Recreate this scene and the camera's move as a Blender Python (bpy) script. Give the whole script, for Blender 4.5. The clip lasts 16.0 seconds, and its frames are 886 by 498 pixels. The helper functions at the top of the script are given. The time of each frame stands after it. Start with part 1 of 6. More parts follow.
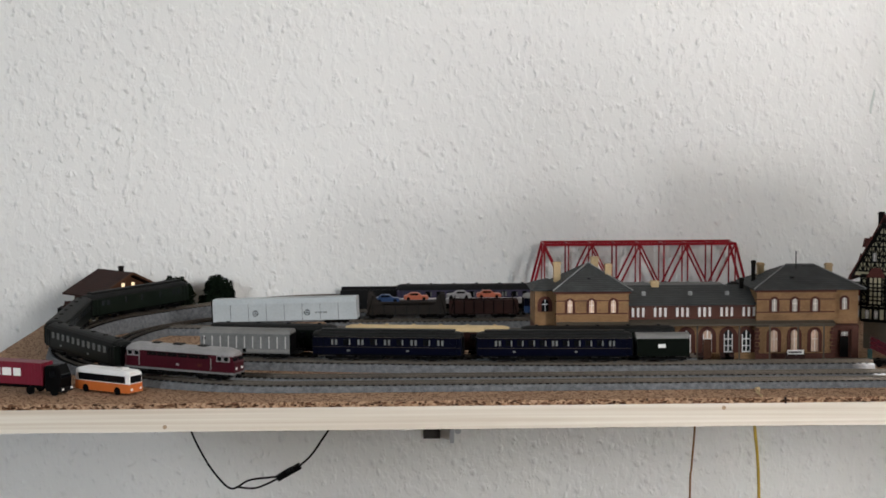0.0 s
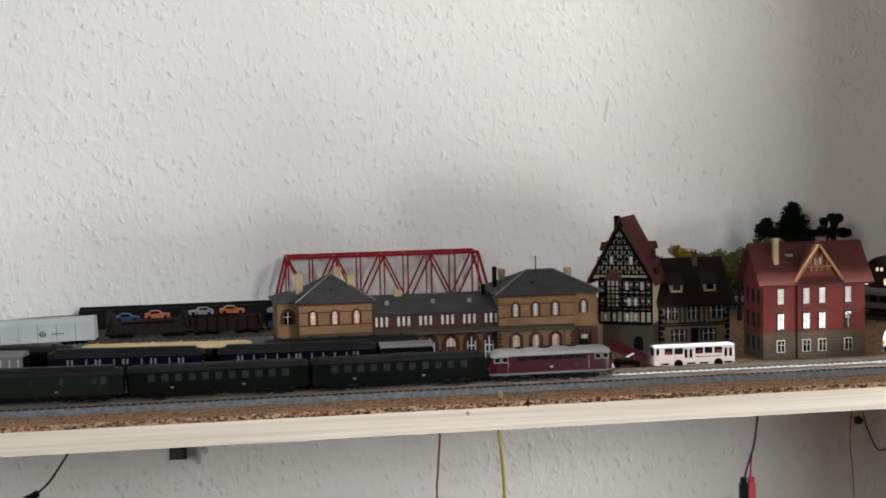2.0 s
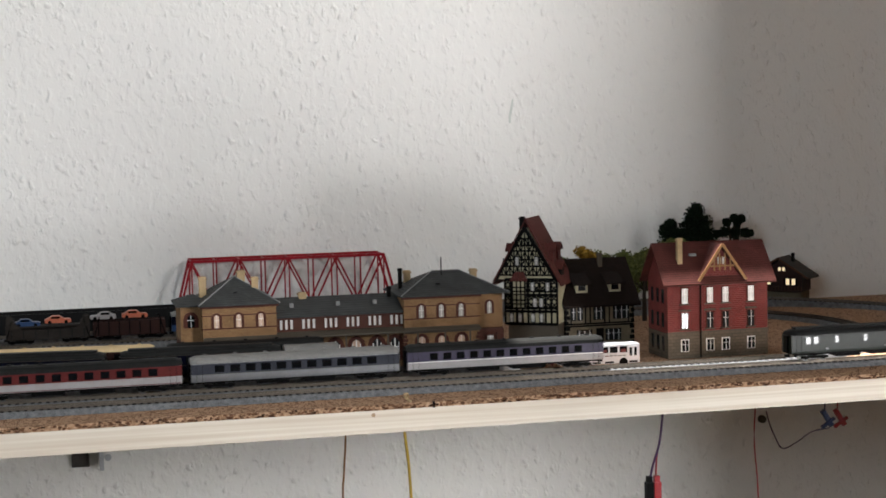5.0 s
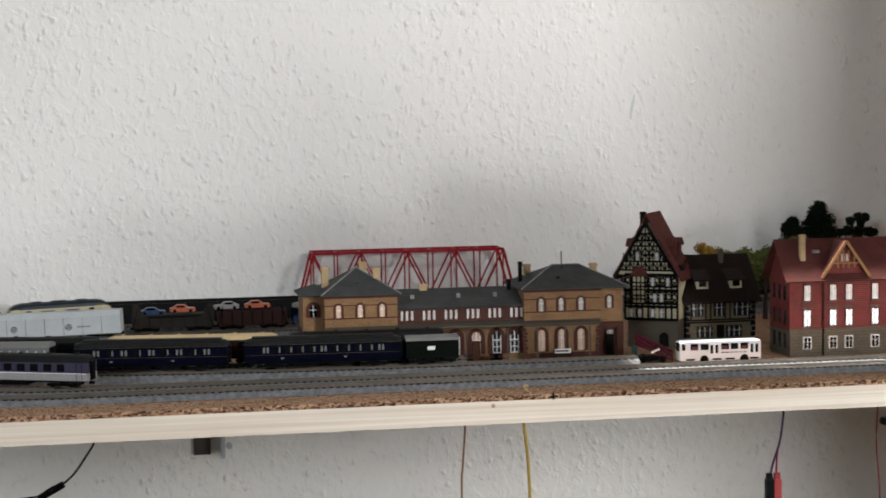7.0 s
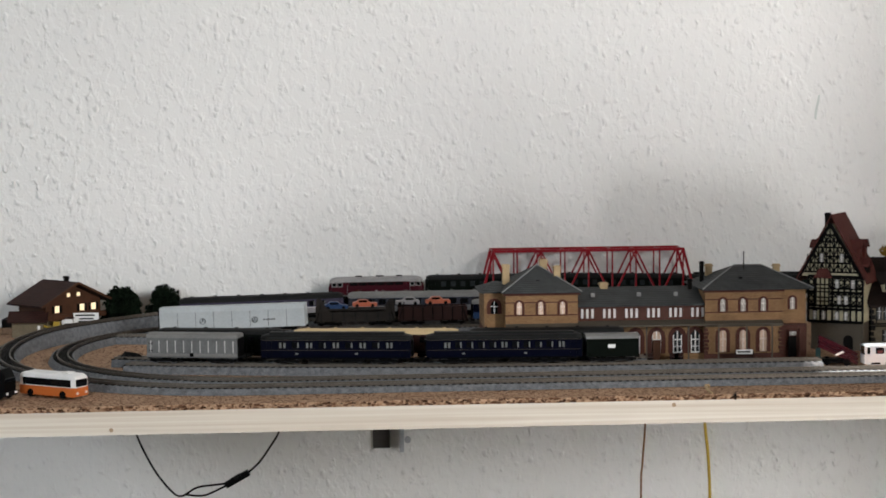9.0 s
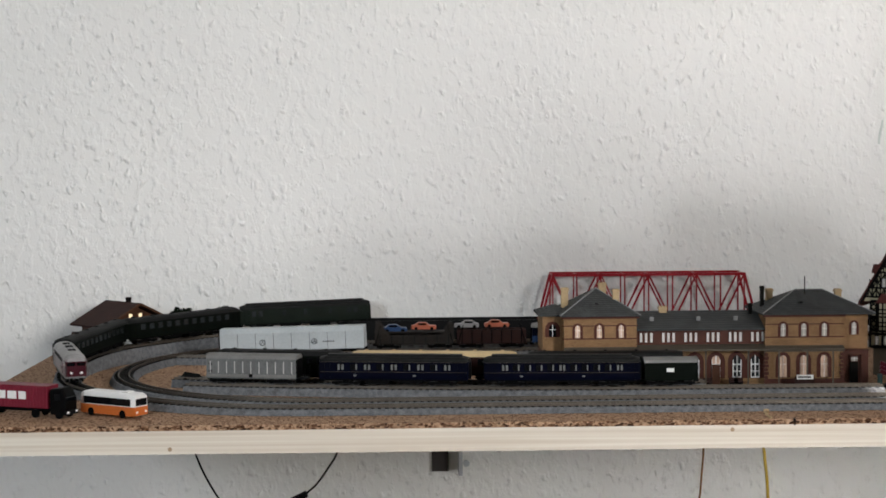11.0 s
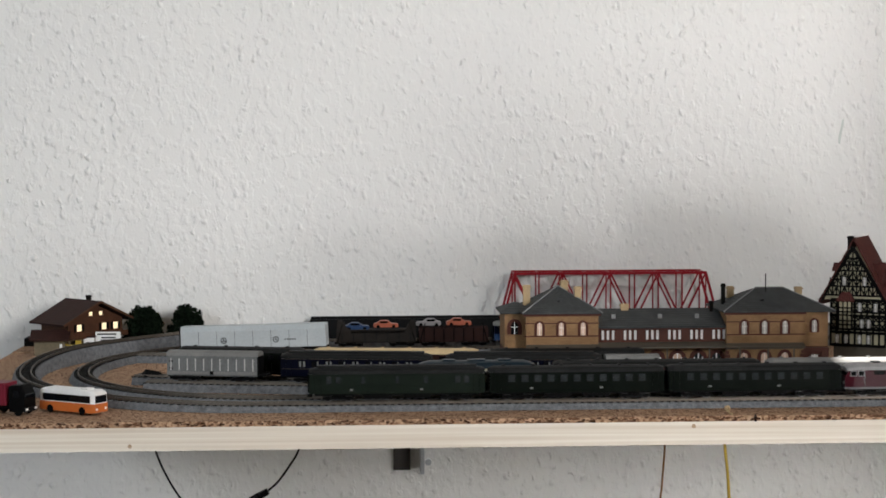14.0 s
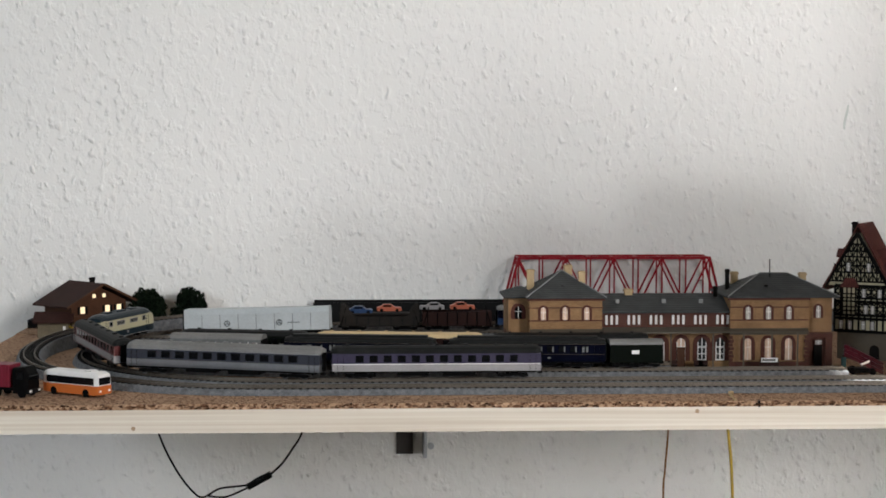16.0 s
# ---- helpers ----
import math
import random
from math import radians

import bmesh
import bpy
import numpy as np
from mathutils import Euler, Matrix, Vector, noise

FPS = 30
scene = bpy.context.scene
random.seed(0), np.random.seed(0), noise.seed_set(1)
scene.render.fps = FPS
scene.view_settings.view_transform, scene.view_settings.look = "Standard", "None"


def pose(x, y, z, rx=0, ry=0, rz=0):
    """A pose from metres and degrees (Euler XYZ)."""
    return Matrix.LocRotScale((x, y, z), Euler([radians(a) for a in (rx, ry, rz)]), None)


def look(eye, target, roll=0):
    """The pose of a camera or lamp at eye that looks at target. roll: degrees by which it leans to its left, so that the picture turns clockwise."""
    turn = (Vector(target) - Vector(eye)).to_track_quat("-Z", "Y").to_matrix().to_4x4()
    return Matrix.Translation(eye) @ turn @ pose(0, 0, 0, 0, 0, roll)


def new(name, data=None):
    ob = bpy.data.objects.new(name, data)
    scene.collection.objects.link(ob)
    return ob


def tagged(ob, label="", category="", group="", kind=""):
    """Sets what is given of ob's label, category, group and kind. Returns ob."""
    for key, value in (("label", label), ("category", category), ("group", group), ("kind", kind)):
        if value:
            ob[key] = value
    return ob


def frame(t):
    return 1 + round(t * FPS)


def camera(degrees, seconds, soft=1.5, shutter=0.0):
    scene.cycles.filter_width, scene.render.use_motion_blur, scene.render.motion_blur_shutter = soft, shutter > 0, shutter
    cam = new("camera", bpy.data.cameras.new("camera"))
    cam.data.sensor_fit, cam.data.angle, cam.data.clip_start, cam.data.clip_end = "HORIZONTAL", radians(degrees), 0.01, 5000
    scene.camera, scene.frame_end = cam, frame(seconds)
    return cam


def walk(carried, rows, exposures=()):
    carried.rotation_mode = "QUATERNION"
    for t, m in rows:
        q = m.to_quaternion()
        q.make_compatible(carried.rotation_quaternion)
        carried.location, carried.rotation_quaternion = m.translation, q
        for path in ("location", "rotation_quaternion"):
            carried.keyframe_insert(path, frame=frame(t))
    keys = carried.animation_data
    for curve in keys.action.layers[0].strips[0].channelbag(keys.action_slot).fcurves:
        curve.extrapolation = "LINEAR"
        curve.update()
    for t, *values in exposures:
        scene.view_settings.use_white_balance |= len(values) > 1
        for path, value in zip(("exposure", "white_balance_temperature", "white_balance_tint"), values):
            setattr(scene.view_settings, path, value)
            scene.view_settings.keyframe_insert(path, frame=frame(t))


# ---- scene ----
cam = camera(30.29, 16.0, soft=1.7, shutter=0.12)


def aim(x, y, z, yaw, pitch, roll):
    """Pose of the camera from its place, its turn to the left of +y, its rise and its lean, in degrees."""
    a, b = radians(yaw), radians(pitch)
    way = Vector((-math.sin(a) * math.cos(b), math.cos(a) * math.cos(b), math.sin(b)))
    return look((x, y, z), Vector((x, y, z)) + way, roll)


PATH = [
    (0, -0.2748, -1.2043, 0.2200, -1.747, -5.053, -0.252),
    (0.5, -0.2708, -1.2021, 0.2170, -2.692, -4.661, -0.279),
    (1, -0.2677, -1.1991, 0.2152, -6.218, -4.615, -0.380),
    (1.5, -0.2657, -1.1960, 0.2137, -8.375, -4.530, -0.839),
    (2, -0.2624, -1.1931, 0.2116, -10.359, -4.465, -1.158),
    (2.5, -0.2587, -1.1889, 0.2091, -11.922, -4.607, -1.514),
    (3, -0.2588, -1.1886, 0.2079, -12.549, -4.717, -1.345),
    (3.5, -0.2594, -1.1892, 0.2080, -12.612, -4.635, -1.442),
    (4, -0.2594, -1.1883, 0.2073, -13.280, -4.392, -1.509),
    (4.2, -0.2591, -1.1876, 0.2079, -13.445, -4.330, -1.481),
    (6.5, -0.2630, -1.1897, 0.2014, -13.146, -4.312, -0.667),
    (7, -0.2663, -1.1929, 0.1998, -9.610, -4.172, -0.888),
    (7.5, -0.2688, -1.1959, 0.2011, -6.588, -3.986, -1.127),
    (8, -0.2699, -1.1980, 0.1995, -6.586, -3.848, -0.930),
    (8.5, -0.2726, -1.1997, 0.1982, -6.280, -3.965, -0.883),
    (9, -0.2751, -1.2010, 0.1971, -3.574, -4.045, -0.570),
    (9.5, -0.2737, -1.2023, 0.1956, -2.316, -3.971, -0.445),
    (9.7, -0.2731, -1.2031, 0.1951, -1.923, -3.862, -0.329),
    (11.8, -0.2698, -1.2029, 0.1921, -1.293, -2.838, -0.412),
    (12, -0.2701, -1.2028, 0.1915, -1.651, -2.818, -0.330),
    (12.5, -0.2714, -1.2022, 0.1920, -2.559, -2.826, -0.275),
    (13, -0.2694, -1.2021, 0.1900, -2.664, -2.813, -0.220),
    (13.5, -0.2691, -1.2016, 0.1900, -2.640, -2.894, -0.297),
    (14, -0.2697, -1.2013, 0.1889, -2.630, -3.001, -0.228),
    (14.5, -0.2710, -1.2007, 0.1898, -2.643, -3.099, -0.017),
    (15, -0.2707, -1.2009, 0.1885, -2.663, -3.178, -0.116),
    (15.5, -0.2704, -1.2003, 0.1883, -2.642, -3.412, -0.118),
    (16, -0.2713, -1.2001, 0.1885, -2.556, -3.550, 0.045),
]
walk(cam, [(t, aim(*row)) for t, *row in PATH])

# ---- light ----
ELEV = radians(75)
SUN_DIR = Vector((math.cos(ELEV) * 0.7071, -math.cos(ELEV) * 0.7071, -math.sin(ELEV)))
world = bpy.data.worlds.new("world")
scene.world = world
world.use_nodes = True
sky = world.node_tree.nodes.new("ShaderNodeTexSky")
sky.sky_type, sky.sun_disc = "NISHITA", False
sky.sun_elevation, sky.sun_rotation = ELEV, radians(-45)
back = world.node_tree.nodes["Background"]
back.inputs["Strength"].default_value = 0.05
world.node_tree.links.new(sky.outputs["Color"], back.inputs["Color"])

# tall window's sky lamp, and a narrowed low beam added to brighten the shelf
for za, zb, watts, aim_x, spread, tint in ((0.42, 1.50, 16.0, 1.10, 180, (1.0, 0.975, 0.945)), (-0.52, -0.05, 0.50, 0.42, 46, (0.97, 0.97, 0.97))):
    lamp = new("day_and_fill_lamp", bpy.data.lights.new("day_and_fill_lamp", "AREA"))
    lamp.data.shape, lamp.data.size, lamp.data.size_y = "RECTANGLE", 0.62, zb - za
    lamp.data.energy, lamp.data.color, lamp.data.spread = watts, tint, radians(spread)
    lamp.matrix_world = look((1.52, -2.43, (za + zb) / 2), (aim_x, 0.5, (za + zb) / 2))
# cool, dim fill lamp in a second window added out of view
lamp = new("day_and_fill_lamp", bpy.data.lights.new("day_and_fill_lamp", "AREA"))
lamp.data.shape, lamp.data.size, lamp.data.size_y = "RECTANGLE", 0.80, 0.77
lamp.data.energy, lamp.data.color = 5.0, (0.89, 0.955, 1.0)
lamp.matrix_world = look((-1.80, -2.43, 0.875), (-0.6, 0.5, 0.3))
# sun, let in by a ceiling slot added to shape its patch
sun = new("sun", bpy.data.lights.new("sun", "SUN"))
sun.data.energy, sun.data.angle, sun.data.color = 5.0, radians(0.5), (1.0, 0.96, 0.90)
sun.matrix_world = look((0.0, 0.3, 3.0), Vector((0.0, 0.3, 3.0)) + SUN_DIR)
scene.view_settings.exposure = 2.35

# ---- materials ----
def mat(name, color, rough=0.6, metal=0.0, vary=0.12, scale=60.0, bump=0.0, bump_scale=400.0, emit=0.0, spec=0.2, island=0.0):
    """A painted, printed or raw surface: two scales of tone variation and fine relief, in object space."""
    m = bpy.data.materials.new(name)
    m.use_nodes = True
    nt = m.node_tree
    b = nt.nodes["Principled BSDF"]
    b.inputs["Roughness"].default_value, b.inputs["Metallic"].default_value = rough, metal
    b.inputs["Specular IOR Level"].default_value = spec
    co = nt.nodes.new("ShaderNodeTexCoord")
    n1, n2 = nt.nodes.new("ShaderNodeTexNoise"), nt.nodes.new("ShaderNodeTexNoise")
    n1.inputs["Scale"].default_value, n2.inputs["Scale"].default_value = scale, scale * 9
    n1.inputs["Detail"].default_value = n2.inputs["Detail"].default_value = 3
    add = nt.nodes.new("ShaderNodeMath")
    add.operation = "ADD"
    ramp = nt.nodes.new("ShaderNodeMapRange")
    ramp.inputs["From Min"].default_value, ramp.inputs["From Max"].default_value = 0.6, 1.4
    ramp.inputs["To Min"].default_value, ramp.inputs["To Max"].default_value = 1 - vary, 1 + vary
    mul = nt.nodes.new("ShaderNodeVectorMath")
    mul.operation = "SCALE"
    mul.inputs[0].default_value = color
    for n in (n1, n2):
        nt.links.new(co.outputs["Object"], n.inputs["Vector"])
    nt.links.new(n1.outputs["Fac"], add.inputs[0])
    nt.links.new(n2.outputs["Fac"], add.inputs[1])
    nt.links.new(add.outputs[0], ramp.inputs["Value"])
    nt.links.new(ramp.outputs["Result"], mul.inputs["Scale"])
    out = mul.outputs["Vector"]
    if island:
        geo, rr = nt.nodes.new("ShaderNodeNewGeometry"), nt.nodes.new("ShaderNodeMapRange")
        rr.inputs["To Min"].default_value, rr.inputs["To Max"].default_value = 1 - island, 1 + island
        nt.links.new(geo.outputs["Random Per Island"], rr.inputs["Value"])
        m2 = nt.nodes.new("ShaderNodeVectorMath")
        m2.operation = "SCALE"
        nt.links.new(out, m2.inputs[0])
        nt.links.new(rr.outputs["Result"], m2.inputs["Scale"])
        out = m2.outputs["Vector"]
    nt.links.new(out, b.inputs["Base Color"])
    if bump:
        n3, bp = nt.nodes.new("ShaderNodeTexNoise"), nt.nodes.new("ShaderNodeBump")
        n3.inputs["Scale"].default_value, n3.inputs["Detail"].default_value = bump_scale, 4
        bp.inputs["Strength"].default_value, bp.inputs["Distance"].default_value = bump, 0.002
        nt.links.new(co.outputs["Object"], n3.inputs["Vector"])
        nt.links.new(n3.outputs["Fac"], bp.inputs["Height"])
        nt.links.new(bp.outputs["Normal"], b.inputs["Normal"])
    if emit:
        b.inputs["Emission Color"].default_value, b.inputs["Emission Strength"].default_value = (*color, 1), emit
    return m


def woodchip():
    """White-painted woodchip wallpaper: scattered elongated chips under paint."""
    m = bpy.data.materials.new("woodchip_wallpaper")
    m.use_nodes = True
    nt = m.node_tree
    b = nt.nodes["Principled BSDF"]
    b.inputs["Roughness"].default_value = 0.75
    co, mp = nt.nodes.new("ShaderNodeTexCoord"), nt.nodes.new("ShaderNodeMapping")
    mp.inputs["Rotation"].default_value = (0, radians(24), 0)
    mp.inputs["Scale"].default_value = (1.12, 1.0, 0.82)
    nt.links.new(co.outputs["Object"], mp.inputs["Vector"])
    big, fine, warp = (nt.nodes.new("ShaderNodeTexNoise") for _ in range(3))
    vor = nt.nodes.new("ShaderNodeTexVoronoi")
    vor.inputs["Scale"].default_value = 92
    warp.inputs["Scale"].default_value, warp.inputs["Detail"].default_value = 55, 2
    big.inputs["Scale"].default_value, big.inputs["Detail"].default_value = 105, 3
    fine.inputs["Scale"].default_value, fine.inputs["Detail"].default_value = 520, 2
    mix = nt.nodes.new("ShaderNodeMix")
    mix.data_type = "VECTOR"
    mix.inputs["Factor"].default_value = 0.012
    nt.links.new(mp.outputs["Vector"], mix.inputs[4])
    nt.links.new(warp.outputs["Color"], mix.inputs[5])
    for n in (big, fine, warp):
        nt.links.new(mp.outputs["Vector"], n.inputs["Vector"])
    nt.links.new(mix.outputs[1], vor.inputs["Vector"])
    chip = nt.nodes.new("ShaderNodeMapRange")
    chip.interpolation_type = "SMOOTHSTEP"
    for k, v in (("From Min", 0.12), ("From Max", 0.42), ("To Min", 1.0), ("To Max", 0.0)):
        chip.inputs[k].default_value = v
    nt.links.new(vor.outputs["Distance"], chip.inputs["Value"])
    rare = nt.nodes.new("ShaderNodeMapRange")
    rare.interpolation_type = "SMOOTHSTEP"
    for k, v in (("From Min", 0.42), ("From Max", 0.62), ("To Min", 0.0), ("To Max", 1.0)):
        rare.inputs[k].default_value = v
    nt.links.new(big.outputs["Fac"], rare.inputs["Value"])
    m1, m2, m3 = (nt.nodes.new("ShaderNodeMath") for _ in range(3))
    m1.operation, m2.operation, m3.operation = "MULTIPLY", "MULTIPLY_ADD", "MULTIPLY_ADD"
    nt.links.new(chip.outputs["Result"], m1.inputs[0])
    nt.links.new(rare.outputs["Result"], m1.inputs[1])
    nt.links.new(rare.outputs["Result"], m2.inputs[0])
    m2.inputs[1].default_value = 0.45
    nt.links.new(m1.outputs[0], m2.inputs[2])
    nt.links.new(fine.outputs["Fac"], m3.inputs[0])
    m3.inputs[1].default_value = 0.22
    nt.links.new(m2.outputs[0], m3.inputs[2])
    bp = nt.nodes.new("ShaderNodeBump")
    bp.inputs["Strength"].default_value, bp.inputs["Distance"].default_value = 0.78, 0.0015
    nt.links.new(m3.outputs[0], bp.inputs["Height"])
    nt.links.new(bp.outputs["Normal"], b.inputs["Normal"])
    tone, stain = nt.nodes.new("ShaderNodeMix"), nt.nodes.new("ShaderNodeTexNoise")
    tone.data_type = "RGBA"
    stain.inputs["Scale"].default_value = 3.5
    nt.links.new(co.outputs["Object"], stain.inputs["Vector"])
    nt.links.new(stain.outputs["Fac"], tone.inputs["Factor"])
    tone.inputs[6].default_value, tone.inputs[7].default_value = (0.80, 0.80, 0.78, 1), (0.74, 0.74, 0.73, 1)
    nt.links.new(tone.outputs[2], b.inputs["Base Color"])
    return m


def cork():
    m = bpy.data.materials.new("cork_granulate")
    m.use_nodes = True
    nt = m.node_tree
    b = nt.nodes["Principled BSDF"]
    b.inputs["Roughness"].default_value, b.inputs["Specular IOR Level"].default_value = 0.85, 0.15
    co, vor, n = nt.nodes.new("ShaderNodeTexCoord"), nt.nodes.new("ShaderNodeTexVoronoi"), nt.nodes.new("ShaderNodeTexNoise")
    vor.inputs["Scale"].default_value, n.inputs["Scale"].default_value = 640, 25
    ramp = nt.nodes.new("ShaderNodeValToRGB")
    e = ramp.color_ramp.elements
    e[0].position, e[0].color = 0.0, (0.06, 0.027, 0.014, 1)
    e[1].position, e[1].color = 1.0, (0.50, 0.33, 0.215, 1)
    e.new(0.14).color = (0.17, 0.09, 0.05, 1)
    e.new(0.40).color = (0.32, 0.195, 0.12, 1)
    sep = nt.nodes.new("ShaderNodeSeparateColor")
    nt.links.new(co.outputs["Object"], vor.inputs["Vector"])
    nt.links.new(co.outputs["Object"], n.inputs["Vector"])
    nt.links.new(vor.outputs["Color"], sep.inputs["Color"])
    nt.links.new(sep.outputs["Red"], ramp.inputs["Fac"])
    nt.links.new(ramp.outputs["Color"], b.inputs["Base Color"])
    bp = nt.nodes.new("ShaderNodeBump")
    bp.inputs["Strength"].default_value, bp.inputs["Distance"].default_value = 0.5, 0.001
    nt.links.new(vor.outputs["Distance"], bp.inputs["Height"])
    nt.links.new(bp.outputs["Normal"], b.inputs["Normal"])
    return m


def pine():
    """Bare spruce edge: pale, with long faint grain along x."""
    m = bpy.data.materials.new("bare_spruce")
    m.use_nodes = True
    nt = m.node_tree
    b = nt.nodes["Principled BSDF"]
    b.inputs["Roughness"].default_value = 0.55
    co, mp, n = nt.nodes.new("ShaderNodeTexCoord"), nt.nodes.new("ShaderNodeMapping"), nt.nodes.new("ShaderNodeTexNoise")
    mp.inputs["Scale"].default_value = (2.0, 30, 260)
    n.inputs["Scale"].default_value, n.inputs["Detail"].default_value, n.inputs["Distortion"].default_value = 1.2, 4, 0.4
    ramp = nt.nodes.new("ShaderNodeValToRGB")
    e = ramp.color_ramp.elements
    e[0].position, e[0].color = 0.3, (0.56, 0.475, 0.38, 1)
    e[1].position, e[1].color = 0.62, (0.71, 0.655, 0.565, 1)
    nt.links.new(co.outputs["Object"], mp.inputs["Vector"])
    nt.links.new(mp.outputs["Vector"], n.inputs["Vector"])
    nt.links.new(n.outputs["Fac"], ramp.inputs["Fac"])
    nt.links.new(ramp.outputs["Color"], b.inputs["Base Color"])
    return m


def bricks(name, c1, c2, mortar, wide=0.0022, high=0.0010):
    """Fine moulded brickwork of a model kit, on x-z and y-z faces alike."""
    m = bpy.data.materials.new(name)
    m.use_nodes = True
    nt = m.node_tree
    b = nt.nodes["Principled BSDF"]
    b.inputs["Roughness"].default_value, b.inputs["Specular IOR Level"].default_value = 0.7, 0.15
    co, sep, add, comb = (nt.nodes.new(k) for k in ("ShaderNodeTexCoord", "ShaderNodeSeparateXYZ", "ShaderNodeMath", "ShaderNodeCombineXYZ"))
    br, n, mul = nt.nodes.new("ShaderNodeTexBrick"), nt.nodes.new("ShaderNodeTexNoise"), nt.nodes.new("ShaderNodeMix")
    nt.links.new(co.outputs["Object"], sep.inputs[0])
    nt.links.new(sep.outputs["X"], add.inputs[0])
    nt.links.new(sep.outputs["Y"], add.inputs[1])
    nt.links.new(add.outputs[0], comb.inputs["X"])
    nt.links.new(sep.outputs["Z"], comb.inputs["Y"])
    nt.links.new(comb.outputs[0], br.inputs["Vector"])
    br.inputs["Scale"].default_value, br.inputs["Brick Width"].default_value, br.inputs["Row Height"].default_value = 1, wide, high
    br.inputs["Mortar Size"].default_value = high * 0.13
    for k, c in (("Color1", c1), ("Color2", c2), ("Mortar", mortar)):
        br.inputs[k].default_value = (*c, 1)
    n.inputs["Scale"].default_value = 70
    nt.links.new(co.outputs["Object"], n.inputs["Vector"])
    mul.data_type, mul.blend_type = "RGBA", "MULTIPLY"
    mul.inputs["Factor"].default_value = 0.5
    nt.links.new(br.outputs["Color"], mul.inputs[6])
    nt.links.new(n.outputs["Fac"], mul.inputs[7])
    nt.links.new(mul.outputs[2], b.inputs["Base Color"])
    bp = nt.nodes.new("ShaderNodeBump")
    bp.inputs["Strength"].default_value, bp.inputs["Distance"].default_value = 0.4, 0.0003
    bp.invert = True
    nt.links.new(br.outputs["Fac"], bp.inputs["Height"])
    nt.links.new(bp.outputs["Normal"], b.inputs["Normal"])
    return m


M_WALL, M_CORK, M_PINE = woodchip(), cork(), pine()
M_BALLAST = mat("grey_ballast", (0.15, 0.157, 0.168), 0.75, vary=0.6, scale=260, bump=0.9, bump_scale=900)
M_SLEEPER = mat("black_sleepers", (0.007, 0.0065, 0.006), 0.6, spec=0.05)
M_RAIL = mat("nickel_rail", (0.15, 0.13, 0.11), 0.45, 0.85, vary=0.25)
M_BLACK = mat("black_plastic", (0.0028, 0.0028, 0.003), 0.5, spec=0.04)
M_STEEL = mat("wheel_steel", (0.125, 0.125, 0.125), 0.4, 0.8)
M_GLASS = mat("smoked_panes", (0.004, 0.0045, 0.0055), 0.08, vary=0.3, scale=150)
M_LITPANE = mat("pale_panes", (0.36, 0.35, 0.33), 0.25, vary=0.35, scale=200)
# glare of the room window on these panes, put in as white colour
M_GLAREPANE = mat("glare_white_panes", (0.60, 0.58, 0.56), 0.3, vary=0.3, scale=130)
M_CREAMPANE = mat("cream_panes", (0.56, 0.40, 0.30), 0.4, vary=0.3, scale=150)
# base colour raised above smoked_panes in place of reflected window light
M_SHEENPANE = mat("sheen_lifted_panes", (0.022, 0.025, 0.027), 0.10, vary=0.4, scale=90, spec=0.5)
M_LAMPLIT = mat("lamplit_panes", (1, 0.8, 0.5), 0.5, emit=0.15)
M_WHITE = mat("white_paint", (0.8, 0.8, 0.79), 0.4, vary=0.05)
M_BUSWHITE = mat("cool_white_bus_plastic", (0.46, 0.49, 0.54), 0.4, vary=0.06)
M_GREEN = mat("bottle_green_paint", (0.0036, 0.0052, 0.004), 0.3, vary=0.25, spec=0.04)
M_BAGGREEN = mat("leaf_green_paint", (0.0068, 0.0108, 0.0078), 0.3, vary=0.25, spec=0.15)
M_GREYROOF = mat("dull_grey_roof", (0.0125, 0.013, 0.013), 0.55, vary=0.35, spec=0.06)
M_SILVERROOF = mat("light_grey_roof", (0.17, 0.17, 0.165), 0.55, vary=0.2)
M_PALEROOF = mat("pale_silver_roof", (0.27, 0.265, 0.265), 0.4, vary=0.25, scale=120)
M_MAROON = mat("maroon_paint", (0.04, 0.0035, 0.0085), 0.28, vary=0.2)
M_RED = mat("red_paint", (0.08, 0.012, 0.012), 0.38, vary=0.2)
M_PURPLE = mat("blue_violet_paint", (0.038, 0.033, 0.062), 0.38, vary=0.2)
M_SILVER = mat("silver_coach_paint", (0.26, 0.27, 0.29), 0.33, 0.8, vary=0.15)
M_SLATEBLUE = mat("slate_blue_paint", (0.03, 0.033, 0.045), 0.3, vary=0.2)
M_LIGHT = mat("pale_grey_paint", (0.27, 0.26, 0.265), 0.4, vary=0.15)
M_IVORY = mat("ivory_paint", (0.42, 0.4, 0.27), 0.35, vary=0.1)
M_OCEAN = mat("ocean_blue_paint", (0.0045, 0.013, 0.02), 0.36, vary=0.15)
M_BLUE = mat("midnight_blue_paint", (0.0016, 0.0022, 0.0078), 0.3, vary=0.25, spec=0.05)
M_GOLD = mat("brass_trim", (0.045, 0.036, 0.022), 0.45, 0.3)
M_CREAMROOF = mat("cream_roof", (0.561, 0.425, 0.238), 0.6, vary=0.12)
M_GREYBOX = mat("grey_wagon_paint", (0.125, 0.13, 0.13), 0.5, vary=0.25)
M_WAGONGREY = mat("dull_wagon_grey", (0.022, 0.019, 0.017), 0.7, vary=0.3, spec=0.1)
M_RIB = mat("white_rib_paint", (0.42, 0.42, 0.41), 0.5, vary=0.2)
M_SLIDING = mat("pale_grey_sliding_wall", (0.42, 0.46, 0.48), 0.45, vary=0.12)
M_BROWN = mat("oxide_brown_paint", (0.021, 0.006, 0.0045), 0.55, vary=0.2)
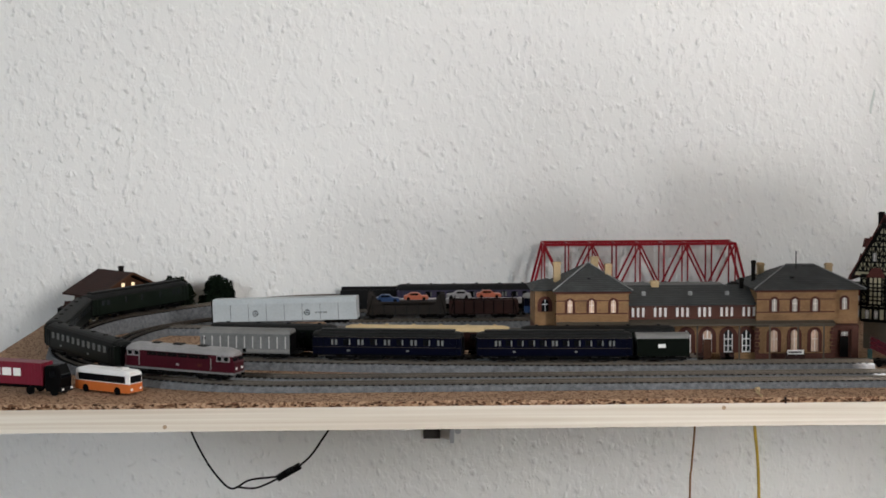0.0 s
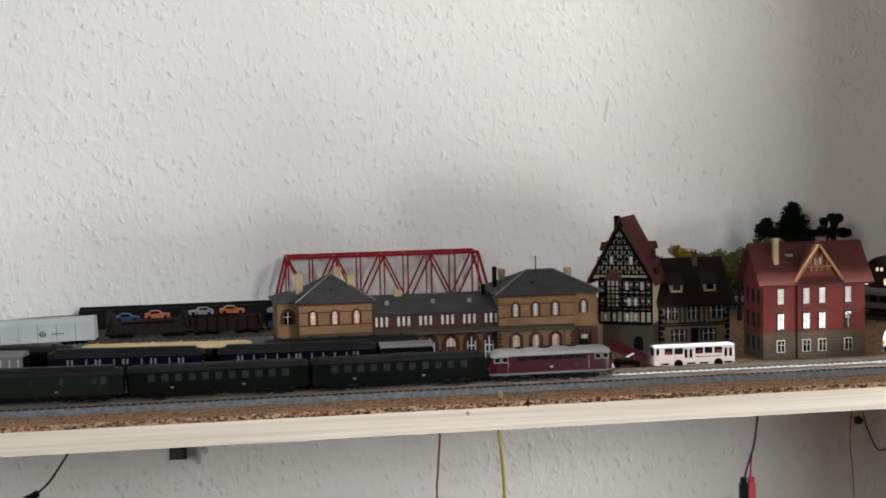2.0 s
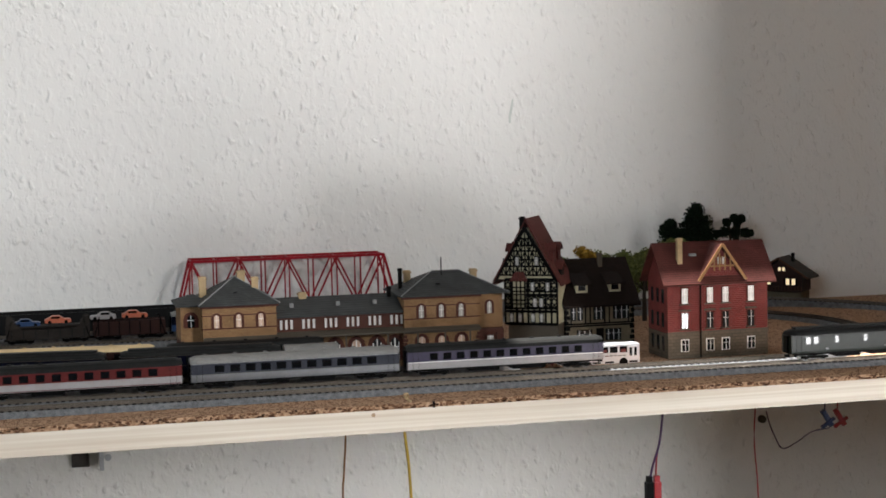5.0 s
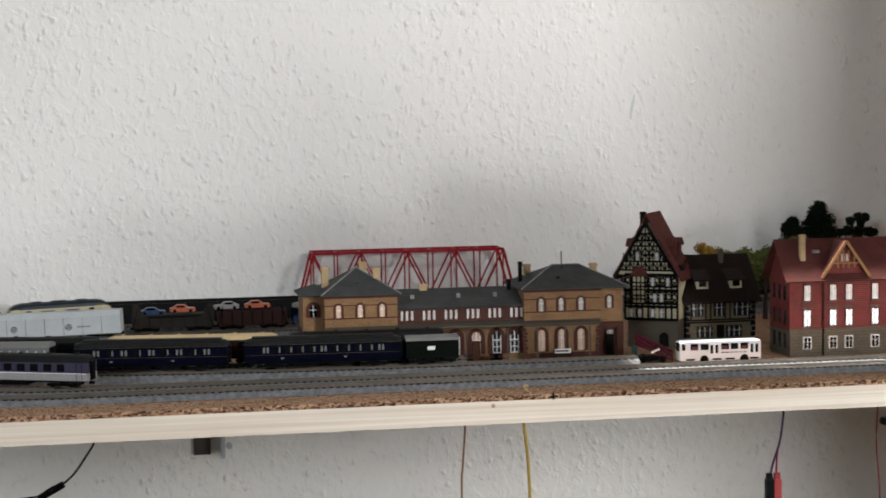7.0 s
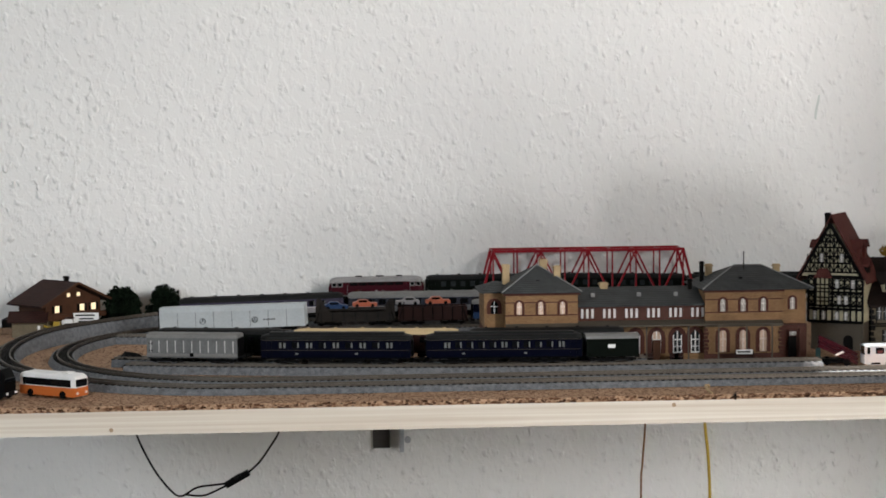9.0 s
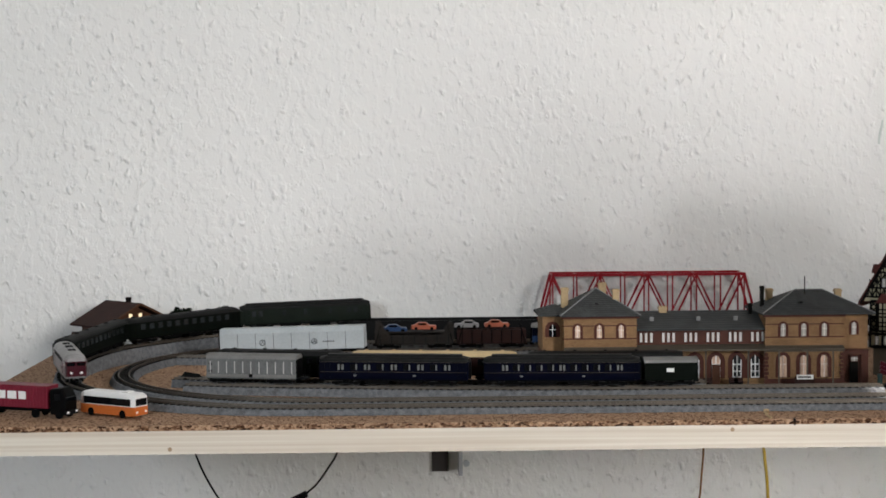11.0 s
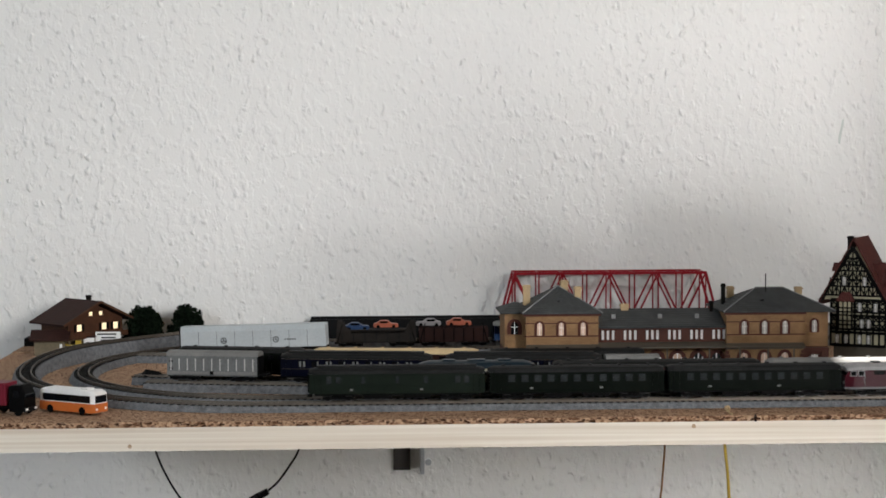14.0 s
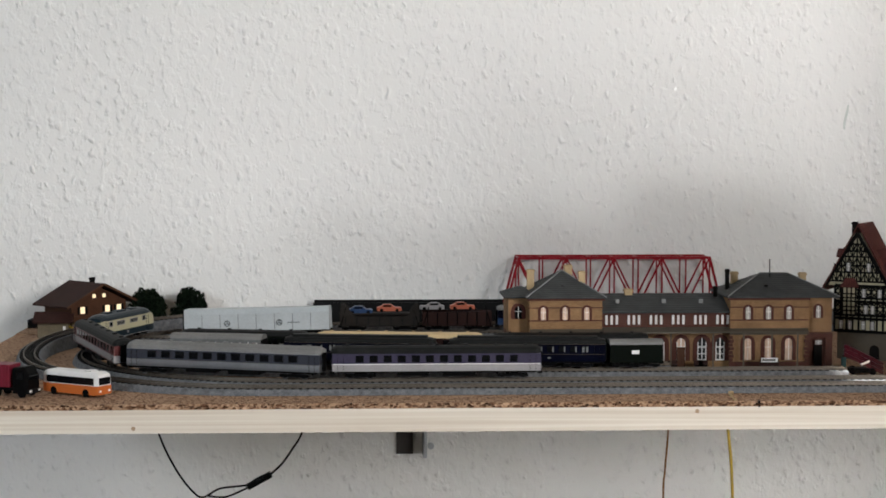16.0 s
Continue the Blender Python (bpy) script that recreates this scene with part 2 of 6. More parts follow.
M_ORANGE = mat("orange_paint", (0.50, 0.13, 0.03), 0.35, vary=0.1)
M_CARORANGE = mat("salmon_car_paint", (0.4, 0.115, 0.065), 0.35, vary=0.1)
M_CARBLUE = mat("light_blue_car_paint", (0.02, 0.045, 0.11), 0.35)
M_MAGENTA = mat("magenta_container_paint", (0.17, 0.016, 0.032), 0.45, vary=0.15)
M_BRIDGE = mat("crimson_bridge_plastic", (0.24, 0.0085, 0.016), 0.4, vary=0.2)
M_GIRDER = mat("anthracite_girder", (0.006, 0.0062, 0.0068), 0.55, vary=0.2, spec=0.1)
M_OCHRE = bricks("ochre_brick", (0.36, 0.215, 0.105), (0.29, 0.165, 0.078), (0.17, 0.10, 0.052))
M_REDBROWN = bricks("red_brown_brick", (0.108, 0.036, 0.026), (0.080, 0.027, 0.020), (0.10, 0.055, 0.042))
M_REDBRICK = bricks("red_brick", (0.20, 0.026, 0.026), (0.145, 0.018, 0.019), (0.26, 0.10, 0.085), 0.0036, 0.0017)
M_STONE = bricks("grey_ashlar", (0.156, 0.13, 0.0975), (0.13, 0.111, 0.0845), (0.0975, 0.0845, 0.065), 0.005, 0.0028)
M_SLATE = bricks("slate_roof", (0.078, 0.083, 0.084), (0.058, 0.062, 0.063), (0.032, 0.034, 0.035), 0.0026, 0.0015)
M_TILE = bricks("red_roof_tiles", (0.145, 0.043, 0.036), (0.115, 0.033, 0.028), (0.055, 0.018, 0.016), 0.0022, 0.0018)
M_BROWNTILE = bricks("brown_roof_tiles", (0.021, 0.0105, 0.008), (0.015, 0.008, 0.0065), (0.006, 0.0038, 0.003), 0.0018, 0.0015)
M_CHALETROOF = bricks("umber_shingles", (0.062, 0.024, 0.020), (0.047, 0.019, 0.015), (0.018, 0.009, 0.0075), 0.003, 0.0018)
M_TRIM = mat("red_brown_trim", (0.06, 0.017, 0.011), 0.65)
M_GREYTRIM = mat("grey_stone_trim", (0.082, 0.07, 0.054), 0.7)
M_YELLOWSTONE = mat("sandstone_chimney", (0.38, 0.28, 0.16), 0.75, vary=0.25)
M_TIMBER = mat("black_timber", (0.0042, 0.0036, 0.0033), 0.6, spec=0.08)
M_PLASTER = mat("cream_plaster", (0.42, 0.385, 0.26), 0.75, vary=0.15)
M_OLDPLASTER = mat("weathered_plaster", (0.155, 0.128, 0.085), 0.75, vary=0.25)
M_LOG = mat("brown_boards", (0.062, 0.025, 0.012), 0.65, vary=0.3, scale=120)
M_BARGE = mat("ochre_bargeboard", (0.28, 0.15, 0.065), 0.6)
M_KNOT = mat("spruce_knot", (0.36, 0.25, 0.16), 0.6)
M_RIDGE = mat("lead_ridge", (0.20, 0.205, 0.205), 0.55, vary=0.25)
M_LEAF = mat("dark_flock_leaves", (0.006, 0.011, 0.006), 0.8, island=0.5, spec=0.05)
M_OLIVE = mat("olive_flock_leaves", (0.09, 0.105, 0.03), 0.8, island=0.45)
M_OCHRELEAF = mat("ochre_flock_leaves", (0.27, 0.158, 0.0225), 0.8, island=0.35)
M_BARK = mat("dark_bark", (0.026, 0.0182, 0.013), 0.8)
M_YELLOW = mat("yellow_wire_sheath", (0.34, 0.235, 0.035), 0.4)
M_OCHREWIRE = mat("brown_wire_sheath", (0.156, 0.078, 0.026), 0.4)
M_VIOLETWIRE = mat("violet_wire_sheath", (0.052, 0.026, 0.0728), 0.4)
M_REDPLUG = mat("red_plug_plastic", (0.24, 0.012, 0.016), 0.35)
M_BLUEPLUG = mat("blue_plug_plastic", (0.008, 0.022, 0.085), 0.35)
M_ROOM = mat("grey_emulsion", (0.30, 0.29, 0.275), 0.8, vary=0.05, scale=4)
M_CRUMB = mat("dark_cork_crumbs", (0.095, 0.046, 0.025), 0.9, island=0.8, spec=0.05)
# warm beige picked to bounce light into the shaded end of the wall
M_BOUNCE = mat("warm_bounce_beige", (0.68, 0.45, 0.30), 0.8, vary=0.05, scale=4)
M_FLOOR = mat("dark_laminate", (0.07, 0.06, 0.05), 0.45, vary=0.25, scale=6)
M_FRAME = mat("white_window_frame", (0.8, 0.8, 0.8), 0.4, vary=0.03)
M_SMUDGE = mat("grey_green_scuff", (0.56, 0.6, 0.575), 0.8)
M_BRASS = mat("dark_bracket_steel", (0.052, 0.0468, 0.0442), 0.45, 0.6)
M_ZINC = mat("zinc_screw", (0.45, 0.47, 0.5), 0.35, 0.8)
M_FIGURE = mat("teal_figure_paint", (0.052, 0.104, 0.0988), 0.6)


# ---- mesh helpers ----
def part(name, bm, material, parent=None, label=""):
    """Links a bmesh as one mesh object under a thing or a part."""
    me = bpy.data.meshes.new(name)
    bmesh.ops.recalc_face_normals(bm, faces=bm.faces)
    bm.to_mesh(me)
    bm.free()
    me.materials.append(material)
    ob = new(name, me)
    if parent:
        ob.parent = parent
    return tagged(ob, label)


def thing(name, label, category, group="", at=None, kind=""):
    ob = new(name)
    ob.empty_display_size = 0.01
    if at is not None:
        ob.matrix_world = at
    return tagged(ob, label, category, group, kind)


def box(bm, x0, x1, y0, y1, z0, z1):
    v = [bm.verts.new((x, y, z)) for x in (x0, x1) for y in (y0, y1) for z in (z0, z1)]
    for f in ((0, 1, 3, 2), (4, 6, 7, 5), (0, 4, 5, 1), (2, 3, 7, 6), (0, 2, 6, 4), (1, 5, 7, 3)):
        bm.faces.new([v[i] for i in f])
    return bm


def B(*args):
    return box(bmesh.new(), *args)


def loft(bm, sections):
    """Skin over closed rings of equal count: rows of (x, [(y, z), ...])."""
    rings = [[bm.verts.new((x, y, z)) for y, z in prof] for x, prof in sections]
    n = len(rings[0])
    for a, b in zip(rings, rings[1:]):
        for i in range(n):
            bm.faces.new((a[i], a[(i + 1) % n], b[(i + 1) % n], b[i]))
    bm.faces.new(rings[0])
    bm.faces.new(rings[-1][::-1])
    return bm


def prism(prof, x0, x1, bm=None):
    return loft(bm or bmesh.new(), [(x0, prof), (x1, prof)])


def rounded(w, z0, z1, r, steps=3, r0=0.0):
    """Half width w; upper corners rounded by r."""
    p = [(-w, z0), (w, z0)]
    for i in range(steps + 1):
        a = i / steps * math.pi / 2
        p.append((w - r + r * math.cos(a), z1 - r + r * math.sin(a)))
    for i in range(steps + 1):
        a = math.pi / 2 + i / steps * math.pi / 2
        p.append((-w + r + r * math.cos(a), z1 - r + r * math.sin(a)))
    return p


def vault(w, z0, z1, steps=8):
    """An arched roof section."""
    return [(w * math.cos(i / steps * math.pi), z0 + (z1 - z0) * math.sin(i / steps * math.pi) ** 0.8) for i in range(steps + 1)]


def poly(bm, pts, depth):
    """A plate: the outline pts in x-z at y = 0, pushed back by depth."""
    a = [bm.verts.new((x, 0, z)) for x, z in pts]
    b = [bm.verts.new((x, depth, z)) for x, z in pts]
    bm.faces.new(a)
    bm.faces.new(b[::-1])
    for i in range(len(a)):
        bm.faces.new((a[i], a[(i + 1) % len(a)], b[(i + 1) % len(a)], b[i]))
    return bm


def shift(bm, x=0, y=0, z=0):
    for v in bm.verts:
        v.co += Vector((x, y, z))
    return bm


def wheel_mesh(r, w, n=14):
    bm = bmesh.new()
    prof = [(r * math.cos(2 * math.pi * i / n), r * math.sin(2 * math.pi * i / n)) for i in range(n)]
    a = [bm.verts.new((x, -w / 2, z)) for x, z in prof]
    b = [bm.verts.new((x, w / 2, z)) for x, z in prof]
    bm.faces.new(a)
    bm.faces.new(b[::-1])
    for i in range(n):
        bm.faces.new((a[i], a[(i + 1) % n], b[(i + 1) % n], b[i]))
    return bm


def beam(bm, a, b, w, h=None):
    """A square bar from a to b."""
    a, b = Vector(a), Vector(b)
    q = (b - a).to_track_quat("X", "Z").to_matrix()
    h, n = h or w, (b - a).length
    v = [bm.verts.new(a + q @ Vector((x, y * w / 2, z * h / 2))) for x in (0, n) for y in (-1, 1) for z in (-1, 1)]
    for f in ((0, 1, 3, 2), (4, 6, 7, 5), (0, 4, 5, 1), (2, 3, 7, 6), (0, 2, 6, 4), (1, 5, 7, 3)):
        bm.faces.new([v[i] for i in f])
    return bm


def tube(name, pts, r, material, parent=None, label="", smooth=True):
    """A round cable through pts, as a mesh."""
    pts = [Vector(p) for p in pts]
    if smooth:
        fine = []
        for i in range(len(pts) - 1):
            p0, p1, p2, p3 = pts[max(i - 1, 0)], pts[i], pts[i + 1], pts[min(i + 2, len(pts) - 1)]
            for k in range(6):
                u = k / 6
                fine.append(0.5 * (2 * p1 + (p2 - p0) * u + (2 * p0 - 5 * p1 + 4 * p2 - p3) * u * u + (3 * p1 - p0 - 3 * p2 + p3) * u ** 3))
        pts = fine + [pts[-1]]
    bm = bmesh.new()
    rings = []
    for i, p in enumerate(pts):
        d = (pts[min(i + 1, len(pts) - 1)] - pts[max(i - 1, 0)]).normalized()
        q = d.to_track_quat("Z", "X")
        rings.append([bm.verts.new(p + q @ Vector((r * math.cos(k * math.pi / 4), r * math.sin(k * math.pi / 4), 0))) for k in range(8)])
    for a, b in zip(rings, rings[1:]):
        for k in range(8):
            bm.faces.new((a[k], a[(k + 1) % 8], b[(k + 1) % 8], b[k]))
    bm.faces.new(rings[0])
    bm.faces.new(rings[-1][::-1])
    return part(name, bm, material, parent, label)


# ---- room ----
WALL_Y, ROOM = 0.53, (-2.6, 3.3, -2.4, -1.05, 1.75)
tagged(part("wall_north", B(ROOM[0], ROOM[1], WALL_Y, WALL_Y + 0.15, ROOM[3], ROOM[4]), M_WALL), "white-painted woodchip wallpaper wall behind the shelf", "wall", kind="structure")
tagged(part("wall_west", B(ROOM[0] - 0.15, ROOM[0], ROOM[2], WALL_Y + 0.15, ROOM[3], ROOM[4]), M_ROOM), "plain grey room wall", "wall", kind="structure")
tagged(part("wall_east", B(ROOM[1], ROOM[1] + 0.15, ROOM[2], WALL_Y + 0.15, ROOM[3], ROOM[4]), M_ROOM), "plain grey room wall", "wall", kind="structure")
WIN1, FILL_WIN = (1.20, 1.84, -0.56, 1.54), (-2.24, -1.36, 0.45, 1.30)
bm = bmesh.new()
for xa, xb, za, zb in ((ROOM[0], FILL_WIN[0], ROOM[3], ROOM[4]), (FILL_WIN[0], FILL_WIN[1], ROOM[3], FILL_WIN[2]), (FILL_WIN[0], FILL_WIN[1], FILL_WIN[3], ROOM[4]), (FILL_WIN[1], WIN1[0], ROOM[3], ROOM[4]), (WIN1[0], WIN1[1], ROOM[3], WIN1[2]), (WIN1[0], WIN1[1], WIN1[3], ROOM[4]), (WIN1[1], ROOM[1], ROOM[3], ROOM[4])):
    box(bm, xa, xb, ROOM[2] - 0.15, ROOM[2], za, zb)
tagged(part("wall_south", bm, M_ROOM), "grey room wall with a window opening and an added one for fill", "wall", kind="structure")
tagged(part("floor", B(ROOM[0], ROOM[1], ROOM[2], WALL_Y, ROOM[3] - 0.05, ROOM[3]), M_FLOOR), "dark laminate room floor", "floor", kind="structure")
# unseen slot, placed so the sun falls only on the front tracks
GAP = (-0.225, 0.130, 0.380, 0.455)
bm = bmesh.new()
for q in ((ROOM[0] - 0.15, GAP[0], ROOM[2] - 0.15, WALL_Y + 0.15), (GAP[1], ROOM[1] + 0.15, ROOM[2] - 0.15, WALL_Y + 0.15), (GAP[0], GAP[1], ROOM[2] - 0.15, GAP[2]), (GAP[0], GAP[1], GAP[3], WALL_Y + 0.15)):
    box(bm, *q, ROOM[4], ROOM[4] + 0.02)
tagged(part("ceiling", bm, M_ROOM), "plain ceiling with a slot added to shape the sun patch", "ceiling", kind="structure")
# pier added out of view to cast shade on the wall's right end
tagged(part("shade_pier", B(0.722, 1.25, -0.40, WALL_Y, ROOM[3], ROOM[4]), M_BOUNCE), "unseen warm beige pier added to shade the wall's right end", "wall", kind="structure")
# slab added out of view; it blocks window light from the wall's middle
tagged(part("shade_slab", B(0.320, 0.722, -0.42, -0.34, 0.20, 0.365), M_BOUNCE), "unseen beige slab added to dim the wall behind the station", "wall", kind="structure")
window = tagged(new("window_1"), "tall added white-framed window that holds the fill lamp", "window", kind="structure")
for q in ((WIN1[0], WIN1[1], -0.56, -0.52), (WIN1[0], WIN1[1], 1.50, 1.54), (WIN1[0], WIN1[1], -0.05, 0.42), (WIN1[0], WIN1[0] + 0.03, -0.56, 1.54), (WIN1[1] - 0.03, WIN1[1], -0.56, 1.54)):
    part("window_frame", B(q[0], q[1], ROOM[2] - 0.10, ROOM[2] - 0.05, q[2], q[3]), M_FRAME, window)
# this window is unseen and added only to house the fill lamp
window = tagged(new("fill_window"), "added white-framed window that holds the fill lamp", "window", kind="structure")
for q in ((FILL_WIN[0], FILL_WIN[1], 0.45, 0.49), (FILL_WIN[0], FILL_WIN[1], 1.26, 1.30), (FILL_WIN[0], FILL_WIN[0] + 0.03, 0.45, 1.30), (FILL_WIN[1] - 0.03, FILL_WIN[1], 0.45, 1.30)):
    part("window_frame", B(q[0], q[1], ROOM[2] - 0.10, ROOM[2] - 0.05, q[2], q[3]), M_FRAME, window)
# scuff on the wall
bm = bmesh.new()
poly(bm, [(-0.002, -0.013), (0.0, -0.014), (0.0012, -0.004), (0.0035, 0.006), (0.0038, 0.013), (0.0022, 0.012), (0.0005, 0.004), (-0.0018, -0.006)], 0.0006)
shift(bm, 0.235, WALL_Y - 0.0006, 0.2215)
tagged(part("wall_scuff", bm, M_SMUDGE), "grey-green scuff mark on the white wall", "mark", kind="structure")

# ---- shelf board ----
X0, X1 = -0.628, 0.690
shelf = thing("shelf", "bare spruce shelf board topped with a cork sheet", "shelf")
part("board", B(X0, X1, 0.0, WALL_Y, -0.0215, -0.0042), M_PINE, shelf, "pale spruce board with a knot in its edge")
bm = bmesh.new()
rng = random.Random(4)
# cork sheet with a crumbly front edge
n = 330
top, low = [], []
for i in range(n + 1):
    x = X0 + (X1 - X0) * i / n
    top.append(bm.verts.new((x, 0.0004 + rng.uniform(0, 0.0014), rng.uniform(-0.0006, 0.0))))
    low.append(bm.verts.new((x, 0.0002 + rng.uniform(0, 0.0012), -0.0042)))
bt = [bm.verts.new((X0 + (X1 - X0) * i / n, WALL_Y, 0.0)) for i in range(n + 1)]
bb = [bm.verts.new((X0 + (X1 - X0) * i / n, WALL_Y, -0.0042)) for i in range(n + 1)]
for i in range(n):
    bm.faces.new((low[i], low[i + 1], top[i + 1], top[i]))
    bm.faces.new((top[i], top[i + 1], bt[i + 1], bt[i]))
    bm.faces.new((bt[i], bt[i + 1], bb[i + 1], bb[i]))
for i in (0, n):
    bm.faces.new((low[i], top[i], bt[i], bb[i]))
part("cork_sheet", bm, M_CORK, shelf, "speckled brown cork granulate sheet")

bm = bmesh.new()
for i in range(620):
    x, z = X0 + (X1 - X0) * rng.random(), -0.0040 + 0.0032 * rng.random()
    w, d = rng.uniform(0.0006, 0.0017), rng.uniform(0.0004, 0.0009)
    box(bm, x - w, x + w, -0.0004 - rng.random() * 0.0005, 0.002, z, z + d)
tagged(part("cork_crumb", bm, M_CRUMB, shelf, "dark broken cork granules along the cut edge"), kind="stuff")
part("cork_gap", B(0.0178, 0.0192, -0.0006, 0.0022, -0.0046, 0.0001), M_BLACK, shelf, "dark gap in the cork edge")
for x, z in ((-0.4452, -0.0178), (-0.028, -0.0075)):
    bm = wheel_mesh(0.0016, 0.0006)
    part("knot", shift(bm, x, 0.00015, z), M_KNOT, shelf, "brown knot in the spruce edge")

# ---- tracks ----
class Loop:
    """An oval of two straights along x and two half circles; s runs along the front to the right."""

    def __init__(self, xl, xr, y0, radius, rise):
        self.xl, self.xr, self.y0, self.r, self.rise = xl, xr, y0, radius, rise
        self.straight, self.arc = xr - xl, math.pi * radius
        self.total = 2 * (self.straight + self.arc)

    def at(self, s):
        s %= self.total
        a, c = self.straight, self.arc
        yc = self.y0 + self.r
        if s < a:
            p, h = (self.xl + s, self.y0), 0.0
        elif s < a + c:
            h = (s - a) / self.r
            p = (self.xr + self.r * math.sin(h), yc - self.r * math.cos(h))
        elif s < 2 * a + c:
            h = math.pi
            p = (self.xr - (s - a - c), yc + self.r)
        else:
            h = math.pi + (s - 2 * a - c) / self.r
            p = (self.xl + self.r * math.sin(h), yc - self.r * math.cos(h))
        return Vector((*p, self.height(s))), h

    def height(self, s):
        f = s / self.total * len(self.rise)
        i = int(f)
        u = f - i
        u = u * u * (3 - 2 * u)
        return self.rise[i % len(self.rise)] * (1 - u) + self.rise[(i + 1) % len(self.rise)] * u


LOOP_A = Loop(-0.347, 0.421, 0.050, 0.2256, (0.0066, 0.0066, 0.0066, 0.0064, 0.0060, 0.0065, 0.011, 0.0195, 0.0235, 0.0225, 0.016, 0.0085))
LOOP_B = Loop(-0.331, 0.310, 0.0830, 0.192, (0.0066, 0.0066, 0.0066, 0.0064, 0.0062, 0.0065, 0.008, 0.010, 0.010, 0.010, 0.0085, 0.0070))


def siding_y(x, off=0.0):
    return 0.125 + 0.313 * max(-0.05 - x, 0.0) ** 2 + off


def sweep(points, prof, closed):
    """A profile (across, up) swept along (place, heading) points; up is measured from the rail head, 'g' from the board."""
    bm = bmesh.new()
    rings = []
    for p, h in points:
        side = Vector((-math.sin(h), math.cos(h), 0))
        ring = []
        for o, z in prof:
            q = p + side * o
            q.z = 0.0 if z == "g" else p.z + z
            ring.append(bm.verts.new(q))
        rings.append(ring)
    n = len(prof)
    for a, b in zip(rings, rings[1:] + ([rings[0]] if closed else [])):
        for i in range(n):
            bm.faces.new((a[i], a[(i + 1) % n], b[(i + 1) % n], b[i]))
    if not closed:
        bm.faces.new(rings[0])
        bm.faces.new(rings[-1][::-1])
    return bm


def sleeper_box(bm, p, h):
    c, sn = math.cos(h), math.sin(h)
    vs = []
    for u in (-0.0013, 0.0013):
        for w in (-0.0082, 0.0082):
            for z in (-0.0026, -0.0017):
                vs.append(bm.verts.new((p.x + c * u - sn * w, p.y + sn * u + c * w, p.z + z)))
    for f in ((0, 1, 3, 2), (4, 6, 7, 5), (0, 4, 5, 1), (2, 3, 7, 6), (1, 5, 7, 3)):
        bm.faces.new([vs[k] for k in f])


def lay_sleepers(t, points_at, length, near):
    """Sleepers on the straights near the board's front as single pieces, the far rest joined."""
    one, far = None, bmesh.new()
    n = int(length / 0.0056)
    for i in range(n):
        p, h = points_at(i * length / n)
        if not near(p):
            sleeper_box(far, p, h)
            continue
        if one is None:
            bm = bmesh.new()
            sleeper_box(bm, Vector((0, 0, 0)), 0.0)
            ob = part("sleeper", bm, M_SLEEPER, t)
            one = ob.data
        else:
            ob = new("sleeper", one)
            ob.parent = t
        ob.matrix_local = pose(p.x, p.y, p.z, 0, 0, math.degrees(h))
    if far.verts:
        tagged(part("sleeper_grid", far, M_SLEEPER, t, "dark plastic sleeper grid"), kind="stuff")
    else:
        far.free()


BED = [(-0.0125, "g"), (0.0125, "g"), (0.0098, -0.0022), (-0.0098, -0.0022)]


def rail_profile(o):
    return [(o - 0.0004, -0.0022), (o + 0.0004, -0.0022), (o + 0.0004, 0.0), (o - 0.0004, 0.0)]


def track(label, pts, closed, at, length):
    t = thing("railway_track", label, "track")
    part("ballast_bed", sweep(pts, BED, closed), M_BALLAST, t, "grey granulated ballast bed")
    for o in (-0.0046, 0.0046):
        part("rail", sweep(pts, rail_profile(o), closed), M_RAIL, t, "nickel rail")
    lay_sleepers(t, at, length, lambda p: p.y < 0.155 and -0.42 < p.x < 0.50)
    return t


for loop, name in ((LOOP_A, "outer oval model track on grey ballast, ramped at the back"), (LOOP_B, "inner oval model track on grey ballast")):
    n = 220
    track(name, [loop.at(i * loop.total / n) for i in range(n)], True, loop.at, loop.total)


def line_at(x0, x1, fy):
    def at(s):
        x = x0 + s
        d = (fy(x + 0.002) - fy(x - 0.002)) / 0.004
        return Vector((x, fy(x), 0.0083)), math.atan(d)
    return at


def open_track(label, x0, x1, fy):
    at = line_at(x0, x1, fy)
    n = 40
    return track(label, [at((x1 - x0) * i / n) for i in range(n + 1)], False, at, x1 - x0)


open_track("front siding track on grey ballast holding parked coaches", -0.455, 0.120, siding_y)
open_track("second siding track on grey ballast beside the platform", -0.470, -0.02, lambda x: siding_y(x, 0.036))
open_track("inner siding track with a long covered wagon", -0.49, -0.13, lambda x: 0.357 - 0.13 * (x + 0.37))
open_track("rear siding track with loaded car wagons", -0.34, 0.02, lambda x: 0.405)


# ---- rolling stock ----
def bogie(name, L, parent, x, r=0.0028, axles=(-0.008, 0.008)):
    bm = bmesh.new()
    a = max(abs(v) for v in axles) + 0.004
    for y in (-0.0062, 0.0062):
        box(bm, -a, a, y - 0.0009, y + 0.0009, 0.0022, 0.0042)
        for v in axles:
            box(bm, v - 0.0014, v + 0.0014, y - 0.0013, y + 0.0013, 0.0016, 0.0044)
    box(bm, -0.002, 0.002, -0.006, 0.006, 0.003, 0.0058)
    shift(bm, x)
    b = part(name, bm, M_BLACK, parent)
    for v in axles:
        bm = bmesh.new()
        for y in (-0.0047, 0.0047):
            w = wheel_mesh(r, 0.0016)
            me = bpy.data.meshes.new("tmp")
            shift(w, x + v, y, r)
            w.to_mesh(me)
            w.free()
            bm.from_mesh(me)
            bpy.data.meshes.remove(me)
        part("wheelset", bm, M_STEEL, b)
    return b


